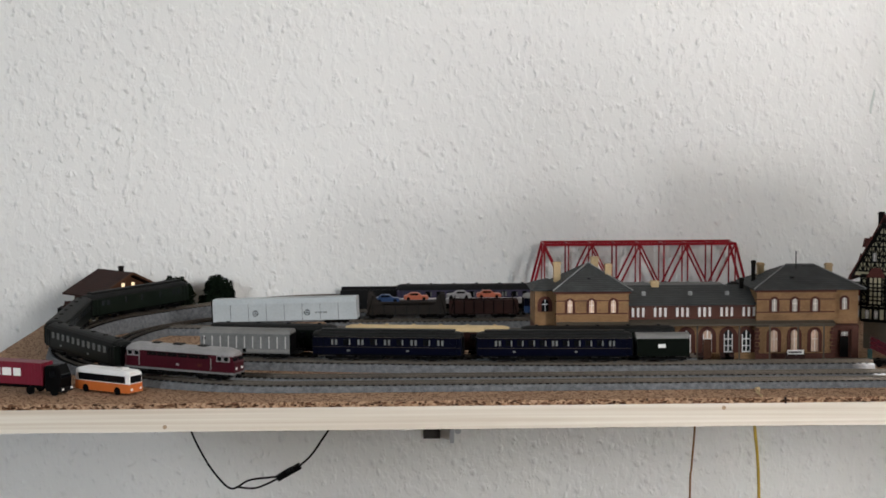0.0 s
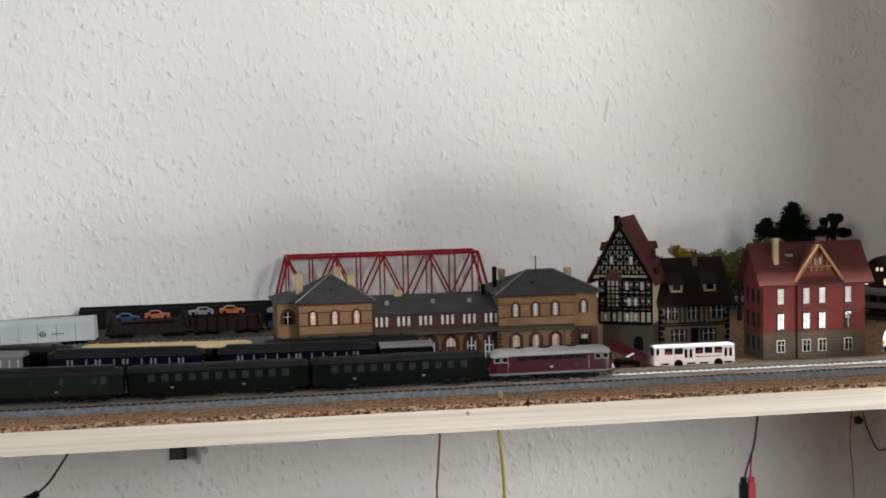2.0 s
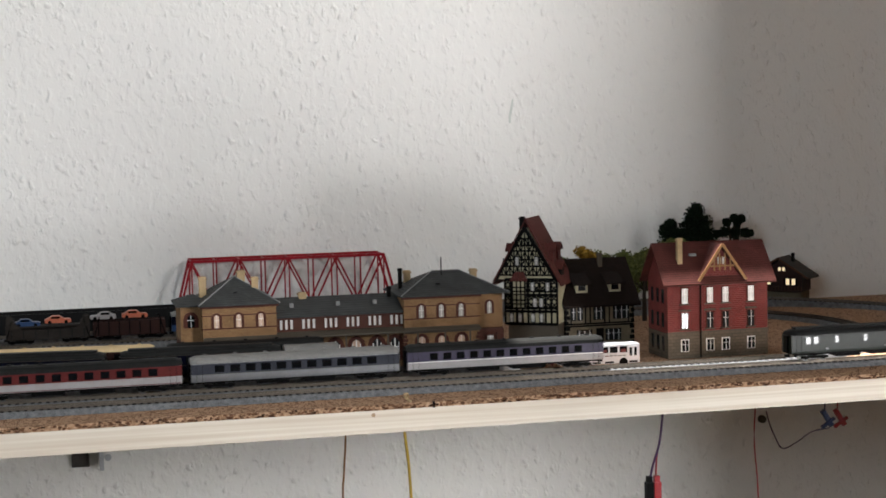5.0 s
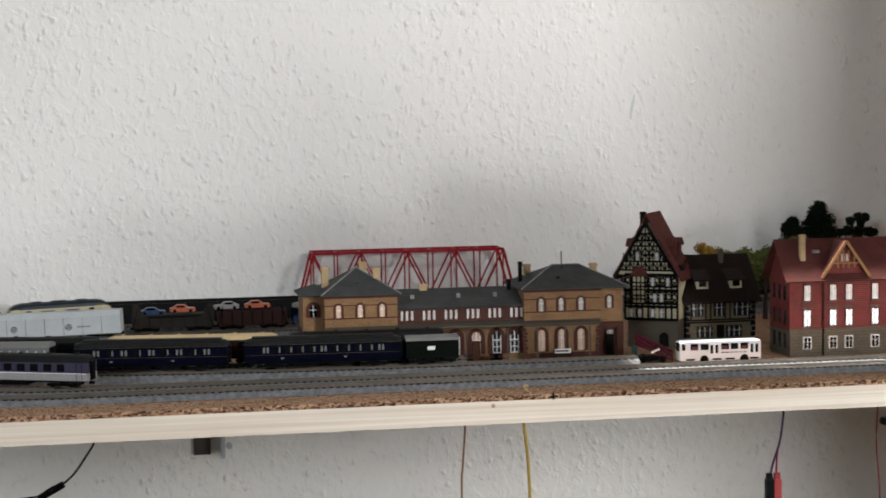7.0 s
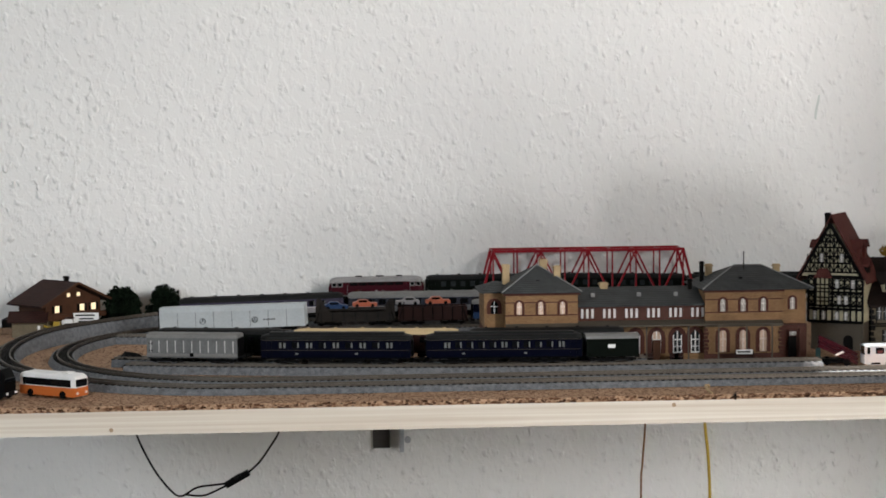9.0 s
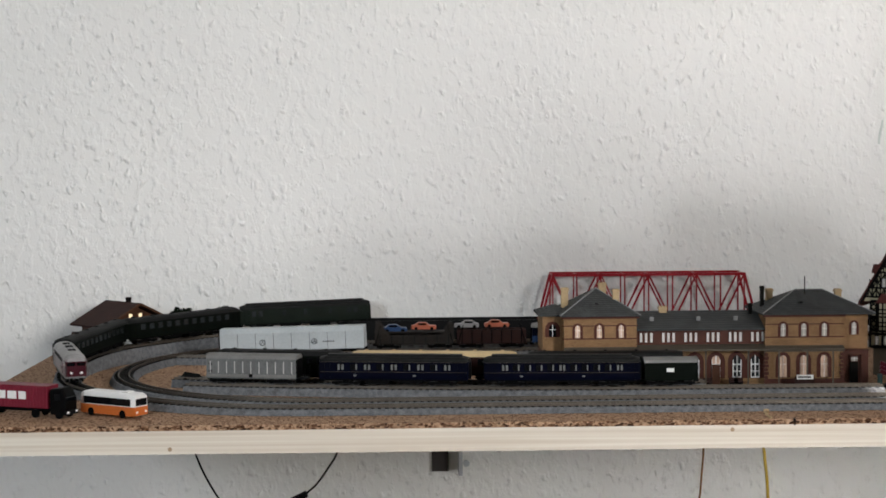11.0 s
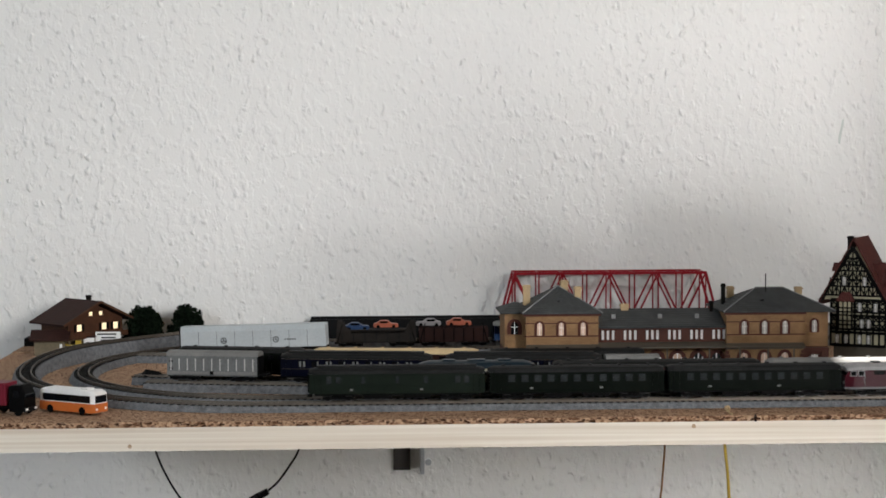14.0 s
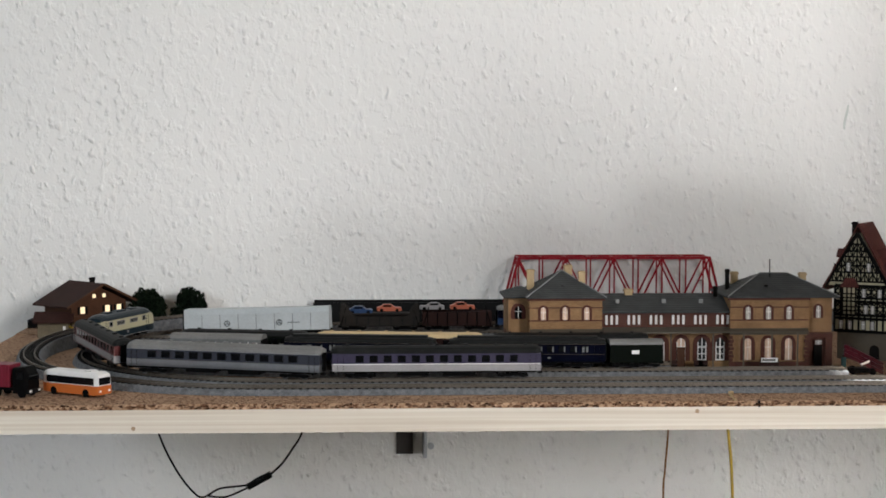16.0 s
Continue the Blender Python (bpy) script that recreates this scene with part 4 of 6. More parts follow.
def flat_wagon(label, x, y, L, deck, paint, sides, name, bulkheads=False):
    v = thing(name, label, "freight wagon")
    part("deck", B(-L / 2, L / 2, -0.008, 0.008, deck - 0.0016, deck), paint, v)
    for s in (-1, 1):
        part("side_wall", B(-L / 2, L / 2, min(s * 0.0076, s * 0.0084), max(s * 0.0076, s * 0.0084), 0.0055, sides), paint, v)
    for d in (-1, 1):
        bm = bmesh.new()
        beam(bm, (d * (L / 2 - 0.001), -0.0082, 0.006), (d * (L / 2 - 0.006), -0.0082, deck + 0.006), 0.001)
        beam(bm, (d * (L / 2 - 0.001), 0.0082, 0.006), (d * (L / 2 - 0.006), 0.0082, deck + 0.006), 0.001)
        part("end_post", bm, M_BLACK, v)
    if bulkheads:
        for d, wd, hh in ((-1, 0.015, 0.012), (1, 0.012, 0.011)):
            for sd in (-1, 1):
                bm = poly(bmesh.new(), [(d * L / 2, 0.0), (d * (L / 2 - wd), 0.0), (d * (L / 2 - 0.005), hh), (d * (L / 2 - 0.001), hh)], 0.0010)
                part("bulkhead", shift(bm, 0, sd * 0.0082 - 0.0005, deck - 0.003), paint, v, "sloping end bulkhead")
    for k in range(7):
        px = -L / 2 + L * (k + 0.5) / 7
        part("side_stake", B(px - 0.0005, px + 0.0005, -0.0090, -0.0083, 0.0060, sides), M_BLACK if not bulkheads else M_GREYROOF, v)
    undercarriage(v, L, L / 2 - 0.014, 0)
    v.matrix_world = pose(x, y, 0.0083)
    return v


CARWAG_Y = 0.405
flat_wagon("dull dark grey model car wagon with sloping bulkheads", -0.262, CARWAG_Y, 0.0780, 0.0180, M_WAGONGREY, 0.0150, "car_wagon", True)
flat_wagon("oxide brown model car wagon with side walls", -0.186, CARWAG_Y, 0.0680, 0.0180, M_BROWN, 0.0195, "car_wagon")
model_car("light blue model car on the car wagon", M_CARBLUE, -0.281, CARWAG_Y, 0.0254)
model_car("salmon orange model car on the car wagon", M_CARORANGE, -0.2525, CARWAG_Y, 0.0272)
model_car("silver white model car on the car wagon", M_LIGHT, -0.2105, CARWAG_Y, 0.0287, 180)
model_car("salmon orange model car on the car wagon", M_CARORANGE, -0.1805, CARWAG_Y, 0.0290)
v = coach("blue model coach beside the station", 0.120, M_CARBLUE, M_BLUE, M_SILVERROOF, even(8, 0.12, 0.006))
v.matrix_world = pose(-0.086, CARWAG_Y, 0.0083)

# ---- viaduct girder and truss bridge on the outer oval ----
BY = LOOP_A.y0 + 2 * LOOP_A.r
g = thing("viaduct_girder", "long anthracite model girder carrying the rear track", "bridge")
part("girder", B(-0.330, -0.118, BY - 0.0165, BY + 0.0165, 0.0, 0.0186), M_GIRDER, g)
for s in (-1, 1):
    part("parapet", B(-0.330, -0.118, BY + s * 0.0165 - 0.0008, BY + s * 0.0165 + 0.0008, 0.0186, 0.0285), M_GIRDER, g)
br = thing("truss_bridge", "crimson plastic model truss bridge over the rear track", "bridge")
bx0, bx1, bz0, bz1 = -0.1310, 0.0950, 0.0235, 0.0742
tx0, tx1 = -0.1178, 0.0815
for s in (-1, 1):
    y = BY + s * 0.0165
    part("bottom_chord", beam(bmesh.new(), (bx0, y, bz0), (bx1, y, bz0), 0.0022, 0.0030), M_BRIDGE, br)
    part("top_chord", beam(bmesh.new(), (tx0 - 0.001, y, bz1), (tx1 + 0.001, y, bz1), 0.0026, 0.0028), M_BRIDGE, br)
    for a, b in (((bx0, y, bz0), (tx0, y, bz1)), ((bx1, y, bz0), (tx1, y, bz1))):
        part("end_post", beam(bmesh.new(), a, b, 0.0024), M_BRIDGE, br)
    n = 8
    xs = [tx0 + (tx1 - tx0) * i / n for i in range(n + 1)]
    for i, x in enumerate(xs):
        part("vertical_post", beam(bmesh.new(), (x, y, bz0), (x, y, bz1), 0.0014), M_BRIDGE, br)
    for i in range(n):
        a, b = (xs[i], xs[i + 1]) if i % 2 else (xs[i + 1], xs[i])
        part("diagonal", beam(bmesh.new(), (a, y, bz0), (b, y, bz1), 0.0017), M_BRIDGE, br)
for i in range(0, 9):
    x = tx0 + (tx1 - tx0) * i / 8
    part("cross_beam", beam(bmesh.new(), (x, BY - 0.0165, bz1), (x, BY + 0.0165, bz1), 0.0014), M_BRIDGE, br)
part("deck", B(bx0, bx1, BY - 0.015, BY + 0.015, 0.0, 0.0180), M_GIRDER, br, "dark bridge deck and piers")
g2 = thing("viaduct_girder", "anthracite model girder beyond the truss bridge", "bridge")
part("girder", B(0.096, 0.20, BY - 0.0165, BY + 0.0165, 0.0, 0.0060), M_GIRDER, g2)


# ---- buildings ----
def hip_roof(x0, x1, y0, y1, z0, z1, along, inset, over=0.003, thick=0.0012):
    """A hipped roof; the ridge runs along x or y and ends inset from the eaves."""
    x0, x1, y0, y1 = x0 - over, x1 + over, y0 - over, y1 + over
    bm = bmesh.new()
    ev = [bm.verts.new(p) for p in ((x0, y0, z0), (x1, y0, z0), (x1, y1, z0), (x0, y1, z0))]
    lo = [bm.verts.new((v.co.x, v.co.y, z0 - thick)) for v in ev]
    if along == "x":
        r0, r1 = bm.verts.new((x0 + inset, (y0 + y1) / 2, z1)), bm.verts.new((x1 - inset, (y0 + y1) / 2, z1))
        fs = ((ev[0], ev[1], r1, r0), (ev[1], ev[2], r1), (ev[2], ev[3], r0, r1), (ev[3], ev[0], r0))
    else:
        r0, r1 = bm.verts.new(((x0 + x1) / 2, y0 + inset, z1)), bm.verts.new(((x0 + x1) / 2, y1 - inset, z1))
        fs = ((ev[0], ev[1], r0), (ev[1], ev[2], r1, r0), (ev[2], ev[3], r1), (ev[3], ev[0], r0, r1))
    for f in fs:
        bm.faces.new(f)
    for i in range(4):
        bm.faces.new((ev[i], lo[i], lo[(i + 1) % 4], ev[(i + 1) % 4]))
    bm.faces.new(lo)
    return bm


def gable_roof(x0, x1, y0, y1, z0, z1, along, thick=0.0016):
    """Two sloping slabs."""
    bm = bmesh.new()
    if along == "x":
        ym = (y0 + y1) / 2
        sec = [(y0, z0), (ym, z1), (y1, z0), (y1, z0 - thick), (ym, z1 - thick), (y0, z0 - thick)]
        return loft(bm, [(x0, sec), (x1, sec)])
    xm = (x0 + x1) / 2
    sec = [(x0, z0), (xm, z1), (x1, z0), (x1, z0 - thick), (xm, z1 - thick), (x0, z0 - thick)]
    a = [bm.verts.new((x, y0, z)) for x, z in sec]
    b = [bm.verts.new((x, y1, z)) for x, z in sec]
    bm.faces.new(a)
    bm.faces.new(b[::-1])
    for i in range(6):
        bm.faces.new((a[i], a[(i + 1) % 6], b[(i + 1) % 6], b[i]))
    return bm


def arch(w, h, n=6):
    p = [(-w / 2, 0), (w / 2, 0)]
    for i in range(n + 1):
        a = math.pi * i / n
        p.append((w / 2 * math.cos(a), h - w / 2 + w / 2 * math.sin(a)))
    return p


def arched_window(house, x, y, z, w, h, pane, trim, bars=M_WHITE, wide=0.00036):
    """Trim, pane and glazing bars, proud of the wall face at y."""
    f = part("window", shift(poly(bmesh.new(), [(px * 1.0, pz) for px, pz in arch(w * 2.1, h + w * 0.5)], 0.0008), x, y - 0.0005, z - 0.0003), trim, house)
    part("pane", shift(poly(bmesh.new(), arch(w, h), 0.0006), x, y - 0.0007, z), pane, f)
    bm = bmesh.new()
    box(bm, x - wide / 2, x + wide / 2, y - 0.0010, y - 0.0006, z, z + h)
    box(bm, x - w / 2, x + w / 2, y - 0.0010, y - 0.0006, z + h * 0.58, z + h * 0.58 + wide)
    if wide > 0.0005:
        box(bm, x - w / 2, x + w / 2, y - 0.0010, y - 0.0006, z + h * 0.28, z + h * 0.28 + wide * 0.7)
        box(bm, x - w / 2, x + w / 2, y - 0.0010, y - 0.0006, z, z + wide)
        for d in (-1, 1):
            box(bm, x + d * (w / 2 - wide * 0.3) - wide * 0.35, x + d * (w / 2 - wide * 0.3) + wide * 0.35, y - 0.0010, y - 0.0006, z, z + h * 0.82)
    part("glazing_bar", bm, bars, f)


def square_window(house, x, y, z, w, h, pane, trim, bars=M_WHITE, cross=True):
    f = part("window", shift(poly(bmesh.new(), [(-w * 0.62, -0.0005), (w * 0.62, -0.0005), (w * 0.62, h + 0.0007), (-w * 0.62, h + 0.0007)], 0.0008), x, y - 0.0005, z), trim, house)
    part("pane", B(x - w / 2, x + w / 2, y - 0.0008, y - 0.0002, z, z + h), pane, f)
    if cross:
        bm = bmesh.new()
        box(bm, x - 0.0002, x + 0.0002, y - 0.0011, y - 0.0007, z, z + h)
        box(bm, x - w / 2, x + w / 2, y - 0.0011, y - 0.0007, z + h * 0.6, z + h * 0.6 + 0.0003)
        part("glazing_bar", bm, bars, f)


def chimney(house, x, y, z0, z1, w, m):
    bm = bmesh.new()
    box(bm, x - w / 2, x + w / 2, y - w / 2, y + w / 2, z0, z1)
    box(bm, x - w * 0.62, x + w * 0.62, y - w * 0.62, y + w * 0.62, z1 - 0.0022, z1 - 0.0010)
    part("chimney", bm, m, house)


def station():
    h = thing("railway_station", "ochre brick model railway station with two hipped slate pavilions", "building")
    y0, y1 = 0.170, 0.240
    ze = 0.0615
    def block(xa, xb, ya, yb, zt, upper, base):
        part("wall", B(xa, xb, ya, yb, 0.0, 0.031), base, h)
        part("wall", B(xa, xb, ya, yb, 0.031, zt), upper, h)
    block(-0.137, -0.0754, y0, y1, ze, M_OCHRE, M_OCHRE)
    block(-0.154, -0.137, y0 + 0.012, y1 - 0.008, ze, M_OCHRE, M_REDBROWN)
    block(-0.0754, 0.034, y0 + 0.006, y1 - 0.004, 0.0490, M_REDBROWN, M_OCHRE)
    block(0.034, 0.100, y0, y1, ze, M_OCHRE, M_OCHRE)
    block(0.100, 0.124, y0 + 0.010, y1 - 0.006, ze, M_OCHRE, M_REDBROWN)
    part("roof", hip_roof(-0.137, -0.0754, y0, y1, ze + 0.001, 0.0830, "y", 0.036), M_SLATE, h)
    part("roof", hip_roof(-0.1545, -0.130, y0 + 0.012, y1 - 0.008, ze + 0.0005, 0.0690, "x", 0.014), M_SLATE, h)
    part("roof", hip_roof(0.034, 0.124, y0, y1, ze + 0.001, 0.0800, "x", 0.036), M_SLATE, h)
    part("roof", gable_roof(-0.0754, 0.034, y0 + 0.002, y1, 0.0500, 0.0625, "x"), M_SLATE, h)
    for xa, xb, ya in ((-0.138, -0.0745, y0), (0.033, 0.101, y0)):
        part("cornice", B(xa, xb, ya - 0.001, ya, 0.0300, 0.0325), M_GREYTRIM, h)
        part("string_course", B(xa, xb, ya - 0.0006, ya, 0.0420, 0.0430), M_TRIM, h)
        part("string_course", B(xa, xb, ya - 0.0006, ya, 0.0530, 0.0538), M_TRIM, h)
        part("eaves_board", B(xa - 0.001, xb + 0.001, ya - 0.0014, ya, 0.0596, 0.0612), M_TRIM, h)
        part("plinth", B(xa, xb, ya - 0.0010, ya, 0.0, 0.0070), M_REDBROWN, h)
        for x in (xa + 0.0015, xb - 0.0015):
            for i in range(7):
                ww = 0.0024 if i % 2 else 0.0015
                part("quoin", B(x - ww, x + ww, ya - 0.0014, ya, 0.0072 + i * 0.0032, 0.0098 + i * 0.0032), M_REDBROWN, h)
    # platform canopy of the middle range
    bm = bmesh.new()
    loft(bm, [(-0.0750, [(y0 - 0.009, 0.0322), (y0 + 0.006, 0.0352), (y0 + 0.006, 0.0362), (y0 - 0.009, 0.0334)]), (0.0336, [(y0 - 0.009, 0.0322), (y0 + 0.006, 0.0352), (y0 + 0.006, 0.0362), (y0 - 0.009, 0.0334)])])
    part("canopy", bm, M_GREYTRIM, h, "grey platform canopy")
    for x in (-0.137, -0.0754, 0.034):
        xb = x + (0.0616 if x < -0.1 else 0.066)
        if x != -0.0754:
            part("canopy", loft(bmesh.new(), [(x, [(y0 - 0.007, 0.0322), (y0, 0.0345), (y0, 0.0354), (y0 - 0.007, 0.0332)]), (xb, [(y0 - 0.007, 0.0322), (y0, 0.0345), (y0, 0.0354), (y0 - 0.007, 0.0332)])]), M_GREYTRIM, h)
    for x in (-0.074, -0.046, -0.018, 0.018, 0.044, 0.068, 0.090):
        part("canopy_post", B(x - 0.0006, x + 0.0006, y0 - 0.0080, y0 - 0.0068, 0.002, 0.0325), M_GREYTRIM, h)
    for xs in ((-0.1254, -0.1070, -0.0885), (0.0490, 0.0665, 0.0840)):
        for x in xs:
            arched_window(h, x, y0, 0.0432, 0.0042, 0.0108, M_CREAMPANE if x < 0 else M_LITPANE, M_TRIM)
            arched_window(h, x, y0, 0.0085, 0.0060, 0.0185, M_CREAMPANE, M_TRIM)
    arched_window(h, 0.112, y0 + 0.010, 0.0432, 0.0040, 0.0104, M_LITPANE, M_TRIM)
    arched_window(h, -0.1455, y0 + 0.012, 0.0432, 0.0060, 0.0105, M_GLASS, M_TRIM)
    for g in range(6):
        for k in range(3):
            x = -0.0665 + g * 0.0190 + (k - 1) * 0.0044
            square_window(h, x, y0 + 0.006, 0.0385, 0.0020, 0.0078, M_GLAREPANE, M_TRIM, cross=False)
    for i, x in enumerate((-0.0640, -0.0440, -0.0250, -0.0070, 0.0110, 0.0265)):
        arched_window(h, x, y0 + 0.006, 0.0075, 0.0074, 0.0190, M_CREAMPANE if i == 3 else M_SHEENPANE, M_TRIM, wide=0.0010)
    part("door", B(-0.0105, -0.0035, y0 + 0.0045, y0 + 0.0058, 0.002, 0.0190), M_LOG, h, "brown double door")
    part("door", B(0.1085, 0.1155, y0 + 0.0085, y0 + 0.0098, 0.002, 0.0200), M_TIMBER, h, "dark entrance door")
    square_window(h, 0.112, y0 + 0.0085, 0.0205, 0.0056, 0.0036, M_LITPANE, M_TRIM)
    part("porch_frame", B(0.1000, 0.1060, y0 + 0.0075, y0 + 0.010, 0.0, 0.0290), M_REDBROWN, h)
    part("porch_frame", B(0.1180, 0.1240, y0 + 0.0075, y0 + 0.010, 0.0, 0.0290), M_REDBROWN, h)
    part("porch_lintel", B(0.1000, 0.1240, y0 + 0.0070, y0 + 0.010, 0.0262, 0.0300), M_REDBROWN, h)
    for x, y, z0, z1, w in ((-0.133, 0.205, 0.066, 0.0835, 0.0060), (-0.0905, 0.190, 0.066, 0.0830, 0.0055), (-0.0980, 0.225, 0.070, 0.0860, 0.0065), (0.0480, 0.220, 0.066, 0.0800, 0.0055), (0.1090, 0.222, 0.066, 0.0790, 0.0055), (-0.0480, 0.205, 0.058, 0.0665, 0.0065)):
        chimney(h, x, y, z0, z1, w, M_YELLOWSTONE)
    for x, y, z0, z1 in ((0.0270, 0.200, 0.055, 0.0690), (0.0385, 0.205, 0.064, 0.0835)):
        chimney(h, x, y, z0, z1, 0.0032, M_TIMBER)
    part("flagpole", beam(bmesh.new(), (0.0735, 0.196, 0.077), (0.0735, 0.196, 0.0925), 0.0008), M_TIMBER, h)
    for eaves, apex in (((-0.140, -0.0724), (-0.1062, -0.1062)), ((0.031, 0.127), (0.067, 0.091))):
        ya, za = (0.203, 0.083) if apex[0] < 0 else (0.205, 0.080)
        for xe, xp in zip(eaves, apex):
            part("hip_ridge", beam(bmesh.new(), (xe, 0.167, 0.0626), (xp, ya, za), 0.0009), M_RIDGE, h)
        part("roof_ridge", beam(bmesh.new(), (apex[0], ya, za), (apex[1], ya if apex[1] > 0 else 0.207, za), 0.0011), M_RIDGE, h)
    for x in (-0.0600, -0.0200, 0.0120):
        part("roof_vent", B(x - 0.0016, x + 0.0016, 0.1860, 0.1885, 0.0555, 0.0590), M_RIDGE, h)
    for x in (-0.108, 0.067):
        part("roof_hatch", B(x - 0.0014, x + 0.0014, 0.1815, 0.1850, 0.0700, 0.0716), M_GIRDER, h)
    return h


station()
plat = part("platform", B(-0.16, 0.150, 0.148, 0.170, 0.0, 0.0024), M_GREYTRIM)
tagged(plat, "grey stone station platform edge", "platform")
s = thing("station_sign", "small white station sign on a dark bench-like frame", "sign")
part("frame", B(0.0560, 0.0720, 0.1545, 0.1560, 0.0024, 0.0105), M_BROWN, s)
part("board", B(0.0570, 0.0710, 0.1538, 0.1545, 0.0085, 0.0122), M_WHITE, s)
for i in range(7):
    part("lettering_bar", B(0.0580 + i * 0.0016, 0.0592 + i * 0.0016, 0.1535, 0.1538, 0.0096, 0.0112), M_BLACK, s)
for i, x in enumerate((-0.016, 0.006, 0.010)):
    b = thing("bench", "dark model platform bench against the station wall", "bench")
    part("seat", B(x - 0.004, x + 0.004, 0.1625, 0.1650, 0.0050, 0.0058), M_BROWN, b)
    part("backrest", B(x - 0.004, x + 0.004, 0.1650, 0.1656, 0.0050, 0.0090), M_BROWN, b)
    part("leg", B(x - 0.0035, x + 0.0035, 0.1630, 0.1648, 0.0024, 0.0050), M_BLACK, b)


def red_house():
    h = thing("brick_house", "red brick model house on a grey stone base with white-framed, glare-white windows", "building")
    x0, x1, y0, y1 = 0.2605, 0.3540, 0.137, 0.184
    part("base_wall", B(x0, x1, y0, y1, 0.0, 0.0225), M_STONE, h)
    part("wall", B(x0, x1, y0 + 0.0004, y1, 0.0225, 0.0680), M_REDBRICK, h)
    part("string_course", B(x0 - 0.0006, x1 + 0.0006, y0 - 0.0004, y0 + 0.001, 0.0222, 0.0234), M_GREYTRIM, h)
    ym = (y0 + y1) / 2
    for xa in (x0, x1 - 0.002):
        bm = bmesh.new()
        loft(bm, [(xa, [(y0 + 0.0004, 0.068), (y1, 0.068), (ym, 0.098)]), (xa + 0.002, [(y0 + 0.0004, 0.068), (y1, 0.068), (ym, 0.098)])])
        part("gable_wall", bm, M_REDBRICK, h)
    part("roof", gable_roof(x0 - 0.006, x1 + 0.006, y0 - 0.006, y1 + 0.006, 0.0655, 0.1000, "x"), M_TILE, h)
    # cross gable over the front
    gx0, gx1, gp = 0.2880, 0.3320, 0.0990
    bm = bmesh.new()
    poly(bm, [(gx0 + 0.003, 0.068), (gx1 - 0.003, 0.068), ((gx0 + gx1) / 2, gp - 0.004)], 0.03)
    part("gable_front", shift(bm, 0, y0 - 0.001, 0), M_REDBRICK, h)
    part("gable_roof", gable_roof(gx0, gx1, y0 - 0.0035, ym, 0.0690, gp, "y"), M_TILE, h)
    xm = (gx0 + gx1) / 2
    for d in (-1, 1):
        part("bargeboard", beam(bmesh.new(), (xm + d * 0.0222, y0 - 0.0042, 0.0672), (xm, y0 - 0.0042, gp - 0.0002), 0.0010, 0.0024), M_BARGE, h, "ochre bargeboard")
    part("tie_beam", beam(bmesh.new(), (xm - 0.011, y0 - 0.0040, 0.0800), (xm + 0.011, y0 - 0.0040, 0.0800), 0.0010, 0.0014), M_BARGE, h)
    for dx in (-0.0075, -0.0025, 0.0025, 0.0075):
        part("gable_stud", beam(bmesh.new(), (xm + dx, y0 - 0.0038, 0.0760), (xm + dx, y0 - 0.0038, 0.0860 if abs(dx) > 0.005 else 0.0910), 0.0010), M_BARGE, h)
    square_window(h, xm - 0.0022, y0 - 0.0012, 0.0815, 0.0030, 0.0058, M_GLAREPANE, M_BARGE)
    square_window(h, xm + 0.0022, y0 - 0.0012, 0.0815, 0.0030, 0.0058, M_GLAREPANE, M_BARGE)
    for x in (0.2760, 0.2995, 0.3140, 0.3380):
        for z in (0.0262, 0.0480):
            square_window(h, x, y0, z, 0.0054, 0.0132, M_GLAREPANE if z > 0.04 else M_SHEENPANE, M_TRIM, cross=True)
            part("lintel", B(x - 0.0052, x + 0.0052, y0 - 0.0008, y0 + 0.0004, z + 0.0150, z + 0.0165), M_GREYTRIM, h)
            part("sill", B(x - 0.0046, x + 0.0046, y0 - 0.0012, y0 + 0.0004, z - 0.0014, z - 0.0005), M_GREYTRIM, h)
        square_window(h, x, y0 - 0.0004, 0.0065, 0.0060, 0.0096, M_GLASS, M_WHITE)
    part("downpipe", beam(bmesh.new(), (0.2905, y0 - 0.001, 0.0), (0.2905, y0 - 0.001, 0.066), 0.0009), M_TIMBER, h)
    for y in (0.148, 0.160, 0.173):
        for z in (0.0065, 0.0272, 0.0480):
            part("side_window", B(x0 - 0.0007, x0 + 0.0002, y - 0.0022, y + 0.0022, z, z + 0.0125), M_SHEENPANE, h)
    chimney(h, 0.2755, 0.147, 0.080, 0.1045, 0.0044, M_YELLOWSTONE)
    part("roof_window", shift(beam(bmesh.new(), (0.2850, 0.1465, 0.0895), (0.2905, 0.1465, 0.0895), 0.0040, 0.0022)), M_GREYBOX, h)


red_house()


